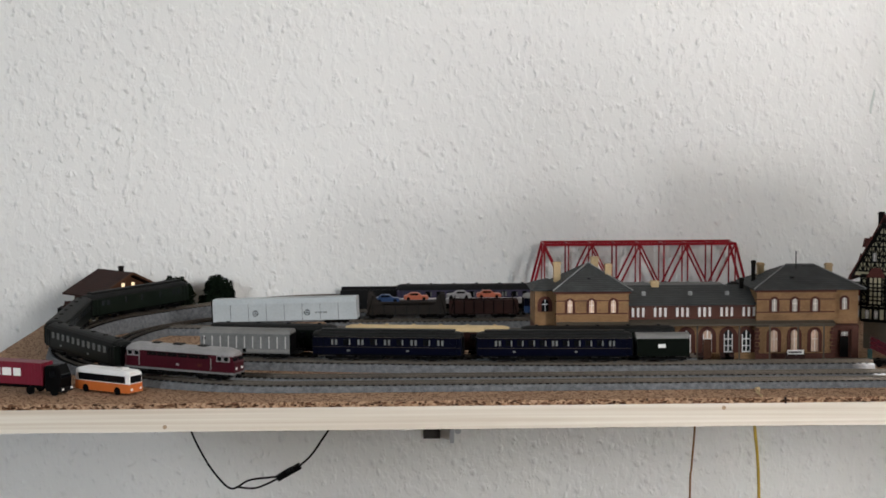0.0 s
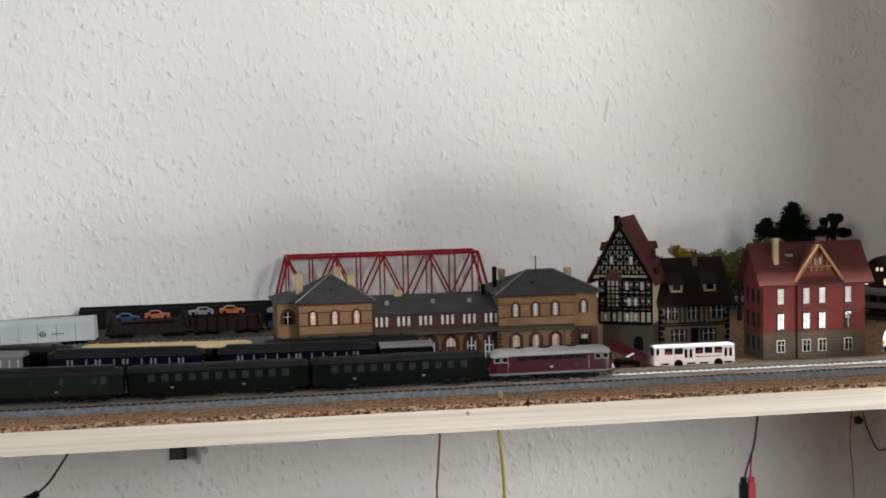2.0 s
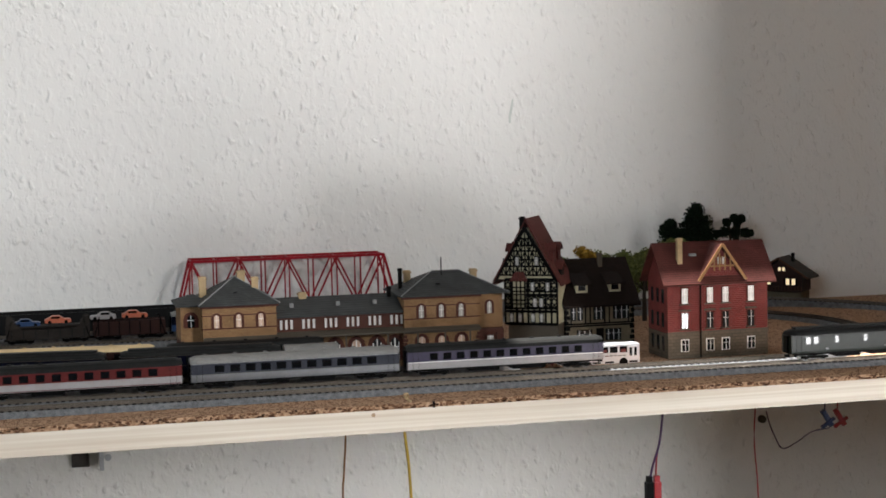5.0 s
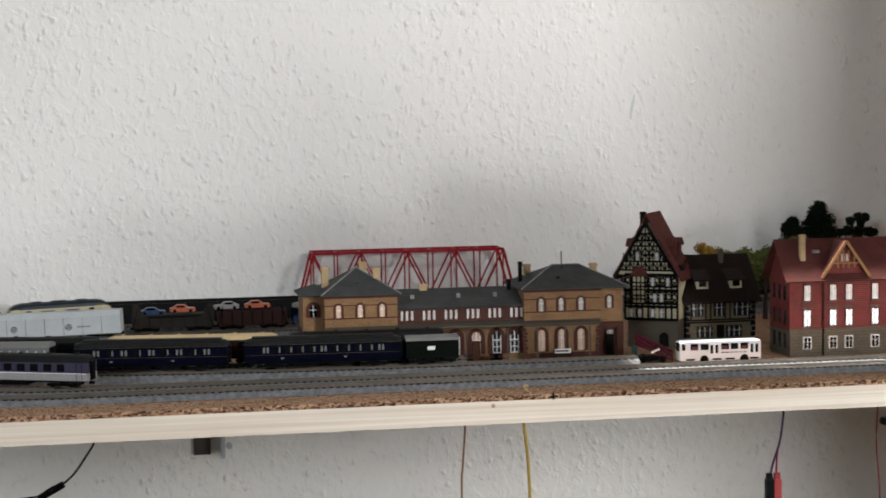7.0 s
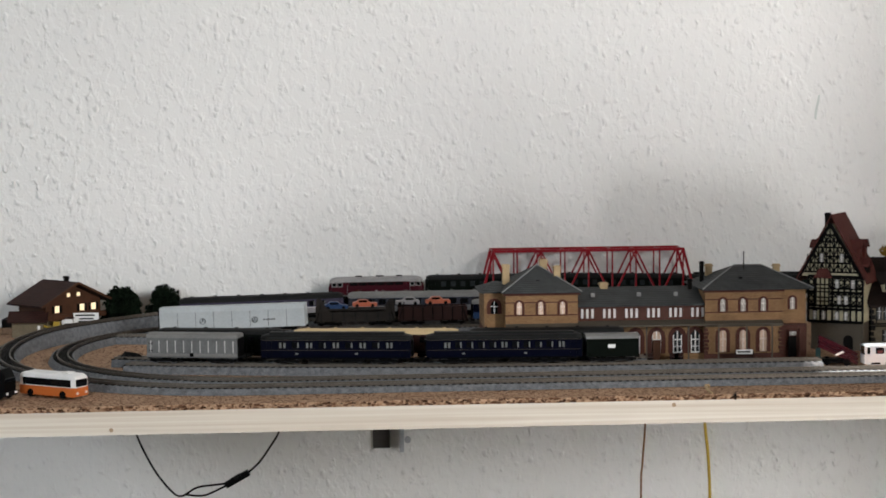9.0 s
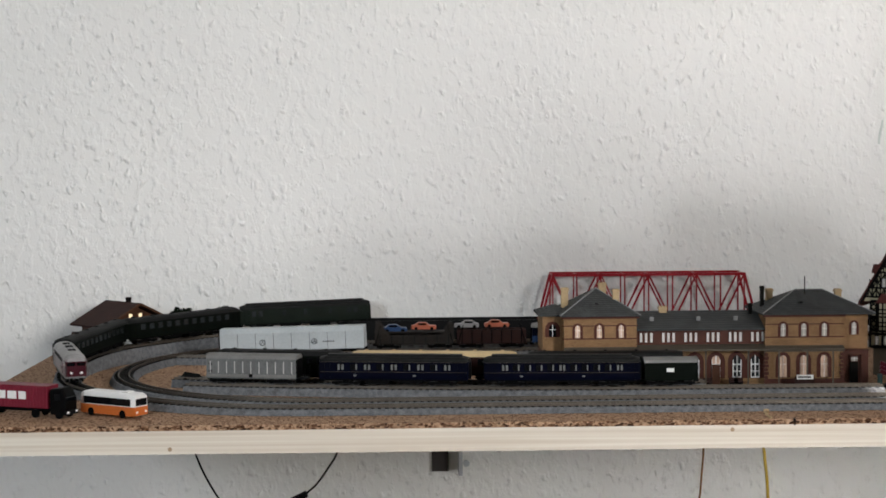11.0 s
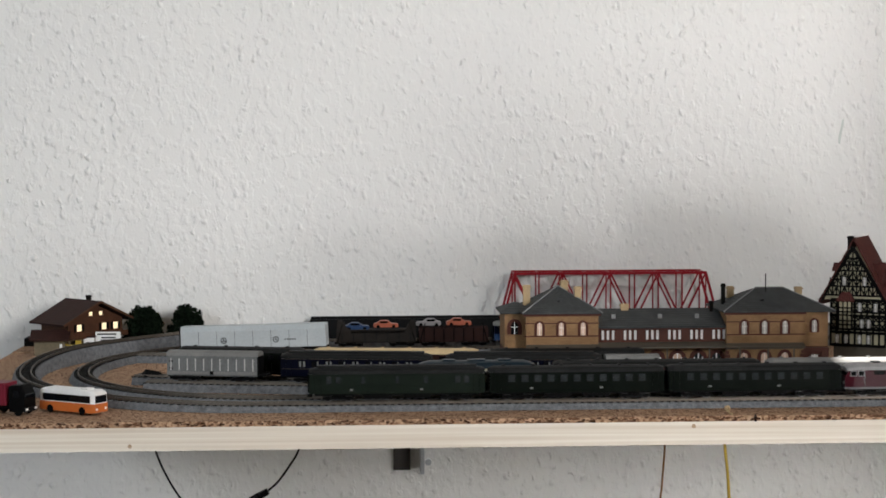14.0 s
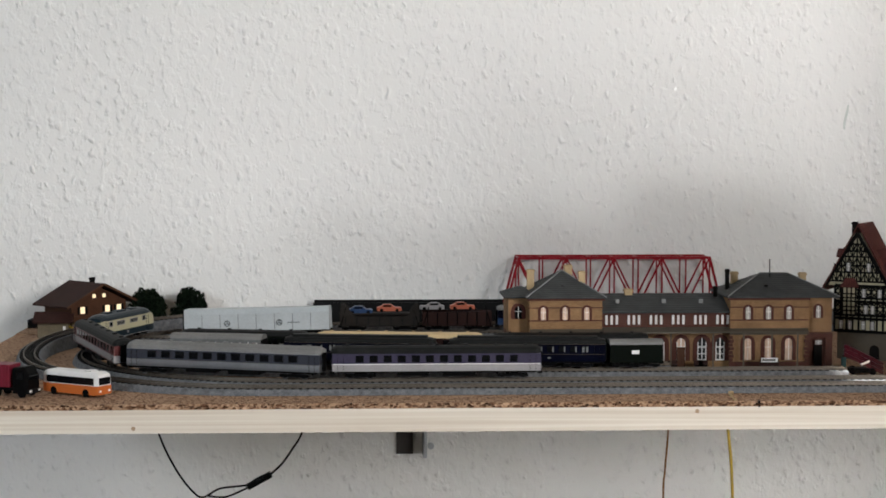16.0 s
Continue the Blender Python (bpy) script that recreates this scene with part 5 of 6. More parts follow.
def timber_house():
    h = thing("timber_framed_house", "tall narrow black-and-cream half-timbered model house with red roof", "building")
    x0, x1, y0, y1 = 0.1360, 0.1905, 0.230, 0.279
    zb, ze, zp = 0.0250, 0.0660, 0.1120
    xm = (x0 + x1) / 2 - 0.002
    xl = x0 + 0.006
    part("ground_floor", B(xl + 0.002, x1, y0 + 0.002, y1, 0.0, zb), M_GREYTRIM, h, "grey stone ground floor")
    part("infill_wall", B(xl, x1, y0, y1, zb, ze), M_PLASTER, h)
    part("gable_infill", shift(poly(bmesh.new(), [(x0, ze), (x1, ze), (xm + 0.003, zp), (xm - 0.003, zp)], 0.048), 0, y0, 0), M_PLASTER, h)
    def post(a, b, w=0.0009):
        part("timber", beam(bmesh.new(), (a[0], y0 - 0.0002, a[1]), (b[0], y0 - 0.0002, b[1]), 0.0012, w * 1.75), M_TIMBER, h)
    rows = (0.0255, 0.0370, 0.0400, 0.0520, 0.0555, 0.0660)
    for z in rows:
        post((xl, z), (x1, z), 0.0014)
    n = 9
    for i in range(n + 1):
        x = xl + (x1 - xl) * i / n
        post((x, zb), (x, ze), 0.0010)
    for za, zc in ((0.0400, 0.0460), (0.0460, 0.0520), (0.0555, 0.0610), (0.0610, 0.0660)):
        for i in range(n):
            xa, xb = xl + (x1 - xl) * i / n, xl + (x1 - xl) * (i + 1) / n
            post((xa, za), (xb, zc), 0.0007)
            post((xb, za), (xa, zc), 0.0007)
    def half(z):
        return (zp - z) / (zp - ze) * (x1 - x0) / 2 + 0.002
    for z in (0.0700, 0.0780, 0.0840, 0.0920, 0.0970, 0.1030):
        post((xm - half(z), z), (xm + half(z), z), 0.0009)
        k = max(int(half(z) / 0.0036), 1)
        zn = z + 0.0075
        for i in range(-k, k + 1):
            x = xm + i * half(z) / (k + 0.5)
            if half(zn) > abs(x - xm):
                post((x, z), (x, zn), 0.0006)
        for i in range(-k, k):
            if half(zn) > abs(xm - x0) * 0.2:
                xa, xb = xm + i * half(z) / (k + 0.5), xm + (i + 1) * half(z) / (k + 0.5)
                lean = (xa, xb) if i % 2 else (xb, xa)
                post((lean[0], z), (lean[1], zn), 0.0006)
    for d in (-1, 1):
        post((xm + d * half(ze), ze - 0.002), (xm, zp + 0.001), 0.0018)
    for z, xs in ((0.0415, (0.1530, 0.1585, 0.1700, 0.1760)), (0.0560, (0.1530, 0.1585, 0.1680, 0.1820)), (0.0275, (0.1480, 0.1560, 0.1680, 0.1760)), (0.0790, (0.1540, 0.1720))):
        for x in xs:
            square_window(h, x, y0 - 0.0008, z, 0.0034, 0.0074, M_LITPANE, M_TIMBER)
    part("archway", shift(poly(bmesh.new(), arch(0.0085, 0.0130), 0.001), 0.1775, y0 + 0.0012, 0.0008), M_TIMBER, h, "dark arched cellar door")
    # bay with its own little roof
    part("bay", B(0.1500, 0.1615, y0 - 0.004, y0, 0.0400, 0.0655), M_PLASTER, h)
    for x in (0.1500, 0.1538, 0.1577, 0.1615):
        part("bay_post", B(x - 0.0006, x + 0.0006, y0 - 0.0048, y0 - 0.0036, 0.0398, 0.0655), M_TIMBER, h)
    for z in (0.0398, 0.0435, 0.0470, 0.0520, 0.0550, 0.0585, 0.0645):
        part("bay_rail", B(0.1496, 0.1619, y0 - 0.0049, y0 - 0.0036, z, z + 0.0012), M_TIMBER, h)
    part("bay_roof", hip_roof(0.1500, 0.1615, y0 - 0.004, y0 + 0.002, 0.0660, 0.0730, "x", 0.004, 0.002), M_TILE, h)
    part("roof", gable_roof(x0 - 0.006, x1 + 0.004, y0 - 0.002, y1 + 0.002, 0.0620, 0.1215, "y", 0.0022), M_TILE, h)
    for y, z in ((0.246, 0.088), (0.265, 0.088)):
        for s, x in ((-1, 0.1480), (1, 0.1790)):
            bm = B(x - 0.006, x + 0.006, y - 0.005, y + 0.005, z - 0.008, z + 0.004)
            d = part("dormer", bm, M_TILE, h)
            part("dormer_roof", gable_roof(x - 0.008, x + 0.008, y - 0.0065, y + 0.0065, z + 0.004, z + 0.010, "x"), M_TILE, d)
    for x in (0.1420, 0.1860):
        part("dormer", B(x - 0.005, x + 0.005, 0.244, 0.256, 0.0660, 0.0760), M_TIMBER, h)
        part("dormer_roof", gable_roof(x - 0.007, x + 0.007, 0.242, 0.258, 0.0760, 0.0820, "x"), M_TILE, h)
    chimney(h, 0.1560, 0.242, 0.100, 0.1225, 0.0045, M_TIMBER)
    h.matrix_world = pose(0.164, 0.232, 0, 0, 0, -31) @ pose(-0.164, -0.232, 0)


timber_house()


def dark_house():
    h = thing("half_timbered_inn", "squat weathered model inn with a huge dark brown tiled roof", "building")
    x0, x1, y0, y1 = 0.2000, 0.2650, 0.236, 0.300
    part("wall", B(x0, x1, y0, y1, 0.0, 0.0430), M_OLDPLASTER, h)
    for z in (0.0195, 0.0215, 0.0420):
        part("timber", B(x0 - 0.0005, x1 + 0.0005, y0 - 0.0008, y0, z, z + 0.0013), M_TIMBER, h)
    n = 14
    for i in range(n + 1):
        x = x0 + (x1 - x0) * i / n
        if i not in (2, 3, 6, 7, 10, 11, 12):
            part("timber", B(x - 0.0006, x + 0.0006, y0 - 0.0006, y0, 0.0215, 0.0420), M_TIMBER, h)
    for i in range(8):
        part("quoin", B(x0 - 0.0008, x0 + (0.0035 if i % 2 else 0.0022), y0 - 0.0012, y0 + 0.003, 0.0014 + i * 0.005, 0.0050 + i * 0.005), M_TIMBER, h)
        part("quoin", B(x1 - (0.0035 if i % 2 else 0.0022), x1 + 0.0008, y0 - 0.0012, y0 + 0.003, 0.0014 + i * 0.005, 0.0050 + i * 0.005), M_TIMBER, h)
    for x in (0.2070, 0.2135, 0.2290, 0.2335, 0.2480, 0.2535, 0.2585):
        square_window(h, x, y0, 0.0260, 0.0044, 0.0120, M_SHEENPANE, M_TIMBER)
    for x in (0.2125, 0.2175, 0.2225, 0.2405, 0.2455, 0.2505):
        square_window(h, x, y0, 0.0065, 0.0042, 0.0095, M_SHEENPANE, M_TIMBER)
    part("door", B(0.2290, 0.2360, y0 - 0.0006, y0 + 0.0004, 0.001, 0.0175), M_TIMBER, h)
    ym = (y0 + y1) / 2
    for xa in (x0, x1 - 0.002):
        part("gable_wall", loft(bmesh.new(), [(xa, [(y0, 0.043), (y1, 0.043), (ym, 0.078)]), (xa + 0.002, [(y0, 0.043), (y1, 0.043), (ym, 0.078)])]), M_TIMBER, h)
    part("roof", gable_roof(x0 - 0.005, x1 + 0.005, y0 - 0.008, y1 + 0.008, 0.0400, 0.0800, "x", 0.002), M_BROWNTILE, h)
    for x in (0.2165, 0.2485):
        d = part("dormer", B(x - 0.0056, x + 0.0056, 0.2385, 0.2560, 0.0470, 0.0585), M_PLASTER, h)
        part("dormer_roof", loft(bmesh.new(), [(x - 0.0085, [(0.2360, 0.0575), (0.2640, 0.0700), (0.2640, 0.0712), (0.2360, 0.0588)]), (x + 0.0085, [(0.2360, 0.0575), (0.2640, 0.0700), (0.2640, 0.0712), (0.2360, 0.0588)])]), M_BROWNTILE, d)
        part("pane", B(x - 0.0034, x + 0.0034, 0.2379, 0.2386, 0.0525, 0.0572), M_GLASS, d)
    chimney(h, 0.2420, 0.262, 0.070, 0.0850, 0.0040, M_GREYTRIM)


dark_house()


def chalet(label, at, roof, wall, lit_rows, scale=(1.0, 1.0, 1.0)):
    """An alpine house with a wide low gable facing the viewer and a balcony."""
    h = thing("alpine_chalet", label, "building")
    part("ground_floor", B(-0.031, 0.031, -0.020, 0.024, 0.0, 0.0150), M_OLDPLASTER, h)
    part("upper_wall", B(-0.033, 0.033, -0.022, 0.024, 0.0150, 0.0335), wall, h)
    part("gable_wall", shift(poly(bmesh.new(), [(-0.033, 0.0335), (0.033, 0.0335), (0.0, 0.0490)], 0.046), 0, -0.022, 0), wall, h)
    part("roof", gable_roof(-0.044, 0.044, -0.031, 0.029, 0.0310, 0.0530, "y", 0.0018), roof, h)
    for d in (-1, 1):
        part("bargeboard", beam(bmesh.new(), (d * 0.0445, -0.0315, 0.0300), (0, -0.0315, 0.0522), 0.001, 0.0022), M_LOG, h)
    part("balcony_floor", B(-0.035, 0.035, -0.0285, -0.022, 0.0150, 0.0160), wall, h)
    part("balcony_rail", B(-0.035, 0.035, -0.0287, -0.0279, 0.0160, 0.0205), wall, h)
    for i in range(15):
        part("baluster", B(-0.034 + i * 0.0048, -0.0328 + i * 0.0048, -0.0290, -0.0280, 0.0158, 0.0208), M_LOG, h)
    for x in lit_rows[0]:
        part("window", B(x - 0.0026, x + 0.0026, -0.0226, -0.0218, 0.0222, 0.0290), M_LAMPLIT, h, "lamp-lit window pane")
        for s in (-1, 1):
            part("shutter", B(x + s * 0.0044 - 0.0014, x + s * 0.0044 + 0.0014, -0.0228, -0.0220, 0.0218, 0.0294), M_TIMBER, h)
    for x in lit_rows[1]:
        part("window", B(x - 0.0018, x + 0.0018, -0.0226, -0.0218, 0.0375, 0.0415), M_LAMPLIT, h, "lamp-lit window pane")
    chimney(h, 0.012, 0.006, 0.045, 0.0565, 0.0040, M_TIMBER)
    h.matrix_world = at @ Matrix.Diagonal((*scale, 1.0))
    return h


chalet("brown wooden model chalet with lamp-lit windows under a wide roof", pose(-0.5596, 0.4704, 0.0012, 0, 0, 45), M_CHALETROOF, M_LOG, ((-0.020, 0.010, 0.024), (-0.006, 0.006)), (1.0, 1.0, 0.965))
chalet("dark wooden model chalet with lamp-lit windows near the wall", pose(0.5400, 0.4960, 0.0, 0, 0, -44), M_SLATE, M_BROWN, ((-0.016, 0.012, 0.0205), (0.0, 0.0062)), (0.78, 0.66, 1.0))
pad = tagged(part("cork_pad", B(-0.6270, -0.4780, 0.4520, 0.5290, 0.0, 0.0012), M_CORK), "second layer of cork under the chalet", "cork pad", kind="structure")
# annex, sign and little yellow vehicle by the chalet
a = thing("garden_shed", "small plastered model annex with a brown pent roof", "building")
part("wall", B(-0.6000, -0.5700, 0.4270, 0.4430, 0.0, 0.0170), M_OLDPLASTER, a)
part("roof", gable_roof(-0.6040, -0.5650, 0.4220, 0.4470, 0.0165, 0.0255, "x"), M_CHALETROOF, a)
part("door", B(-0.5750, -0.5725, 0.4264, 0.4272, 0.0005, 0.0115), M_WHITE, a)
sgn = thing("white_billboard", "white model billboard with unreadable dark lettering", "sign")
part("board", B(-0.5430, -0.5180, 0.4460, 0.4475, 0.0060, 0.0215), M_WHITE, sgn)
for xa, xb, z in ((-0.5410, -0.5220, 0.0185), (-0.5370, -0.5230, 0.0150), (-0.5380, -0.5240, 0.0124), (-0.5375, -0.5245, 0.0098)):
    part("lettering_bar", B(xa, xb, 0.4454, 0.4461, z, z + 0.0014), M_GIRDER, sgn)
for x in (-0.5418, -0.5192):
    part("post", B(x - 0.0006, x + 0.0006, 0.4475, 0.4487, 0.0, 0.0210), M_TIMBER, sgn)
wht = thing("white_garage", "small white model garage beside the chalet", "building")
part("wall", B(-0.5535, -0.5435, 0.4390, 0.4450, 0.0, 0.0165), M_WHITE, wht)
part("roof", B(-0.5550, -0.5420, 0.4380, 0.4460, 0.0165, 0.0178), M_CHALETROOF, wht)
part("door", B(-0.5510, -0.5460, 0.4384, 0.4391, 0.0, 0.0120), M_GIRDER, wht)
yel = thing("yellow_excavator", "small yellow model digger beside the track", "vehicle")
part("tracks", B(-0.5660, -0.5520, 0.4275, 0.4350, 0.0, 0.0034), M_BLACK, yel)
part("body", loft(bmesh.new(), [(-0.5660, [(0.4280, 0.0034), (0.4345, 0.0034), (0.4345, 0.0105), (0.4280, 0.0105)]), (-0.5500, [(0.4280, 0.0034), (0.4345, 0.0034), (0.4340, 0.0090), (0.4285, 0.0090)])]), M_YELLOW, yel)
part("cab", B(-0.5600, -0.5540, 0.4285, 0.4340, 0.0100, 0.0150), M_YELLOW, yel)
part("arm", beam(bmesh.new(), (-0.5640, 0.4310, 0.009), (-0.5740, 0.4310, 0.0120), 0.0018), M_YELLOW, yel)
part("arm", beam(bmesh.new(), (-0.5740, 0.4310, 0.0120), (-0.5780, 0.4310, 0.0030), 0.0015), M_YELLOW, yel)
dbx = part("dark_plinth", B(-0.6260, -0.6030, 0.505, 0.528, 0.0, 0.0095), M_TIMBER)
tagged(dbx, "dark brown block at the back corner of the shelf", "block")


# ---- road vehicles ----
def bus(label, L, at, lower, upper, roof, nwin):
    b = thing("model_bus", label, "bus")
    w, h = 0.0078, 0.0188
    part("lower_side", loft(bmesh.new(), [(-L / 2, [(-w * .94, .0022), (w * .94, .0022), (w * .94, .0088), (-w * .94, .0088)]), (-L / 2 + .003, [(-w, .0018), (w, .0018), (w, .0088), (-w, .0088)]), (L / 2 - .003, [(-w, .0018), (w, .0018), (w, .0088), (-w, .0088)]), (L / 2, [(-w * .94, .0022), (w * .94, .0022), (w * .94, .0088), (-w * .94, .0088)])]), lower, b)
    p1, p2 = rounded(w * 0.99, 0.0088, h, 0.0022), rounded(w * 0.90, 0.0088, h - 0.0012, 0.0022)
    part("upper_body", loft(bmesh.new(), [(-L / 2 + 0.0004, p2), (-L / 2 + 0.004, p1), (L / 2 - 0.004, p1), (L / 2 - 0.0004, p2)]), upper, b)
    for i in range(nwin):
        x = -L / 2 + 0.004 + (L - 0.008) * (i + 0.5) / nwin
        ww = (L - 0.008) / nwin * 0.488
        for s in (-1, 1):
            part("window_pane", B(x - ww, x + ww, min(s * 0.0074, s * 0.0080), max(s * 0.0074, s * 0.0080), 0.0094, 0.0148), M_GLASS, b)
    for d in (-1, 1):
        part("windscreen", B(min(d * (L / 2 - 0.0012), d * (L / 2 + 0.0001)), max(d * (L / 2 - 0.0012), d * (L / 2 + 0.0001)), -0.0060, 0.0060, 0.0096, 0.0150), M_GLASS, b)
        for y in (-0.0050, 0.0050):
            part("headlight", B(min(d * (L / 2 - 0.001), d * (L / 2 + 0.0003)), max(d * (L / 2 - 0.001), d * (L / 2 + 0.0003)), y - 0.001, y + 0.001, 0.0040, 0.0056), M_WHITE, b)
    for x in (-L * 0.30, L * 0.28):
        for s in (-1, 1):
            part("wheel", shift(wheel_mesh(0.0031, 0.0020), x, s * 0.0070, 0.0031), M_BLACK, b)
    part("roof_hatch", B(L * 0.2, L * 0.32, -0.004, 0.004, h - 0.0003, h + 0.0010), roof, b)
    b.matrix_world = at
    return b


def city_bus():
    """A two-door city bus with square windows; its doors face the track."""
    b = thing("model_bus", "white model city bus with red seats parked beside the track", "bus")
    L, w, h = 0.0735, 0.0078, 0.0198
    p1, p2 = rounded(w, 0.0022, h, 0.0016), rounded(w * 0.93, 0.0026, h - 0.0010, 0.0016)
    part("body", loft(bmesh.new(), [(-L / 2, p2), (-L / 2 + 0.0025, p1), (L / 2 - 0.0025, p1), (L / 2, p2)]), M_BUSWHITE, b)
    for s in (-1, 1):
        for x0, x1, red in ((-0.0350, -0.0325, 0), (-0.0275, -0.0205, 1), (-0.0185, -0.0110, 0), (0.0005, 0.0075, 1), (0.0090, 0.0160, 0), (0.0180, 0.0250, 1)):
            pane = part("window_pane", B(x0, x1, min(s * 0.0074, s * 0.0080), max(s * 0.0074, s * 0.0080), 0.0118, 0.0172), M_GLASS, b)
            if red:
                part("seat", B(x0 + 0.0012, x1 - 0.0012, min(s * 0.0078, s * 0.0082), max(s * 0.0078, s * 0.0082), 0.0122, 0.0148), M_RED, pane, "red seat behind the pane")
        for x in (-0.0082, -0.0036, 0.0284, 0.0328):
            part("door_pane", B(x - 0.0012, x + 0.0012, min(s * 0.0074, s * 0.0081), max(s * 0.0074, s * 0.0081), 0.0085, 0.0160), M_GLASS, b)
        for x0, x1 in ((-0.0315, -0.0235), (-0.0075, 0.0005), (0.0045, 0.0125), (0.0270, 0.0345)):
            part("skirt_gap", B(x0, x1, min(s * 0.0074, s * 0.0080), max(s * 0.0074, s * 0.0080), 0.0026, 0.0042), M_BLACK, b)
        for x in (-0.0150, 0.0215):
            part("wheel_arch", shift(wheel_mesh(0.0040, 0.0006), x, s * 0.0079, 0.0031), M_BLACK, b)
            part("wheel", shift(wheel_mesh(0.0031, 0.0020), x, s * 0.0072, 0.0031), M_BLACK, b)
    for i in range(6):
        part("lettering_bar", B(0.0005 + i * 0.0040, 0.0036 + i * 0.0040, -w - 0.0003, -w + 0.0002, 0.0086, 0.0096), M_RED if i < 2 else M_GREYBOX, b)
    for d in (-1, 1):
        part("windscreen", B(min(d * (L / 2 - 0.0012), d * (L / 2 + 0.0001)), max(d * (L / 2 - 0.0012), d * (L / 2 + 0.0001)), -0.0060, 0.0060, 0.0108, 0.0180), M_GLASS, b)
    b.matrix_world = pose(0.1925, 0.1270, 0.0, 0, 0, -2) @ Matrix.Scale(0.955, 4)


bus("orange and white model coach bus parked on the cork", 0.0550, pose(-0.4950, 0.0520, 0.0, 0, 0, -32), M_ORANGE, M_WHITE, M_WHITE, 8)
city_bus()

tr = thing("container_truck", "black model truck with a magenta shipping container", "truck")
part("container", B(-0.0780, -0.0030, -0.0078, 0.0078, 0.0075, 0.0245), M_MAGENTA, tr, "magenta shipping container")
for i in range(26):
    x = -0.0770 + i * 0.0029
    part("corrugation", B(x, x + 0.0014, -0.0082, -0.0077, 0.0085, 0.0235), M_MAGENTA, tr)
for xa, xb in ((-0.0480, -0.0400), (-0.0380, -0.0300), (-0.0280, -0.0215)):
    part("lettering_bar", B(xa, xb, -0.0085, -0.0081, 0.0140, 0.0200), M_WHITE, tr, "pale block marking")
part("chassis", B(-0.0780, 0.0120, -0.0050, 0.0050, 0.0045, 0.0072), M_BLACK, tr)
part("cab", loft(bmesh.new(), [(0.0, rounded(0.0076, 0.003, 0.0225, 0.002)), (0.0100, rounded(0.0078, 0.003, 0.0235, 0.002)), (0.0135, rounded(0.0074, 0.003, 0.0170, 0.002))]), M_BLACK, tr)
part("windscreen", loft(bmesh.new(), [(0.0112, [(-0.0066, 0.0140), (0.0066, 0.0140), (0.0064, 0.0205), (-0.0064, 0.0205)]), (0.0139, [(-0.0066, 0.0136), (0.0066, 0.0136), (0.0062, 0.0160), (-0.0062, 0.0160)])]), M_GLASS, tr)
part("bumper", B(0.0125, 0.0145, -0.0076, 0.0076, 0.0028, 0.0062), M_GIRDER, tr)
for y in (-0.0058, 0.0058):
    part("headlight", B(0.0140, 0.0148, y - 0.0014, y + 0.0014, 0.0042, 0.0058), M_WHITE, tr)
part("side_window", B(0.0040, 0.0092, -0.0081, -0.0076, 0.0140, 0.0190), M_GLASS, tr)
for x in (-0.070, -0.062, -0.054, -0.014, 0.0075):
    for s in (-1, 1):
        part("wheel", shift(wheel_mesh(0.0032, 0.0022), x, s * 0.0066, 0.0032), M_BLACK, tr)
tr.matrix_world = pose(-0.5380, 0.0460, 0.0, 0, 0, -22)

lg = thing("log_trailer", "model trailer with dark red logs tied with a pale strap", "trailer")
for i, (y, z) in enumerate(((-0.004, 0.006), (0.0, 0.006), (0.004, 0.006), (-0.002, 0.0092), (0.002, 0.0092), (0, 0.0124))):
    part("log", beam(bmesh.new(), (-0.017, y, z + 0.011), (0.015, y, z - 0.004), 0.0030), M_MAROON, lg)
part("strap", beam(bmesh.new(), (-0.0035, -0.0062, 0.0085), (0.0035, -0.0062, 0.0120), 0.0012, 0.0016), M_WHITE, lg, "pale strap round the logs")
part("axle", B(-0.014, 0.010, -0.004, 0.004, 0.0028, 0.0050), M_BLACK, lg)
for x in (-0.010, 0.006):
    for s in (-1, 1):
        part("wheel", shift(wheel_mesh(0.0030, 0.002), x, s * 0.006, 0.0030), M_BLACK, lg)
lg.matrix_world = pose(0.1410, 0.1400, 0.0, 0, 0, -14)
fig = tagged(part("model_figures", B(0.1285, 0.1320, 0.163, 0.166, 0.0, 0.0110), M_FIGURE), "teal painted plastic clump beside the station", "ornament")


# ---- planting ----
def foliage(name, blobs, leaf, count, material, parent, seed):
    """Many small folded leaves scattered in uneven clumps."""
    r = random.Random(seed)
    vs, fs = [], []
    for (cx, cy, cz, rad) in blobs:
        for _ in range(count):
            d = Vector((r.gauss(0, 1), r.gauss(0, 1), r.gauss(0, 1))).normalized() * rad * (r.random() ** 0.4) * r.uniform(0.75, 1.12)
            c = Vector((cx, cy, cz)) + d
            a = Vector((r.gauss(0, 1), r.gauss(0, 1), r.gauss(0, 1))).normalized() * leaf * r.uniform(0.6, 1.4)
            b = a.orthogonal().normalized() * leaf * r.uniform(0.5, 1.0)
            b.rotate(Matrix.Rotation(r.uniform(0, 6.28), 3, a.normalized()))
            k = len(vs)
            vs += [c - a, c + b, c + a, c - b + Vector((0, 0, leaf * 0.4))]
            fs += [(k, k + 1, k + 2), (k, k + 2, k + 3)]
    me = bpy.data.meshes.new(name)
    me.from_pydata([tuple(v) for v in vs], [], fs)
    me.materials.append(material)
    ob = new(name, me)
    ob.parent = parent
    return ob


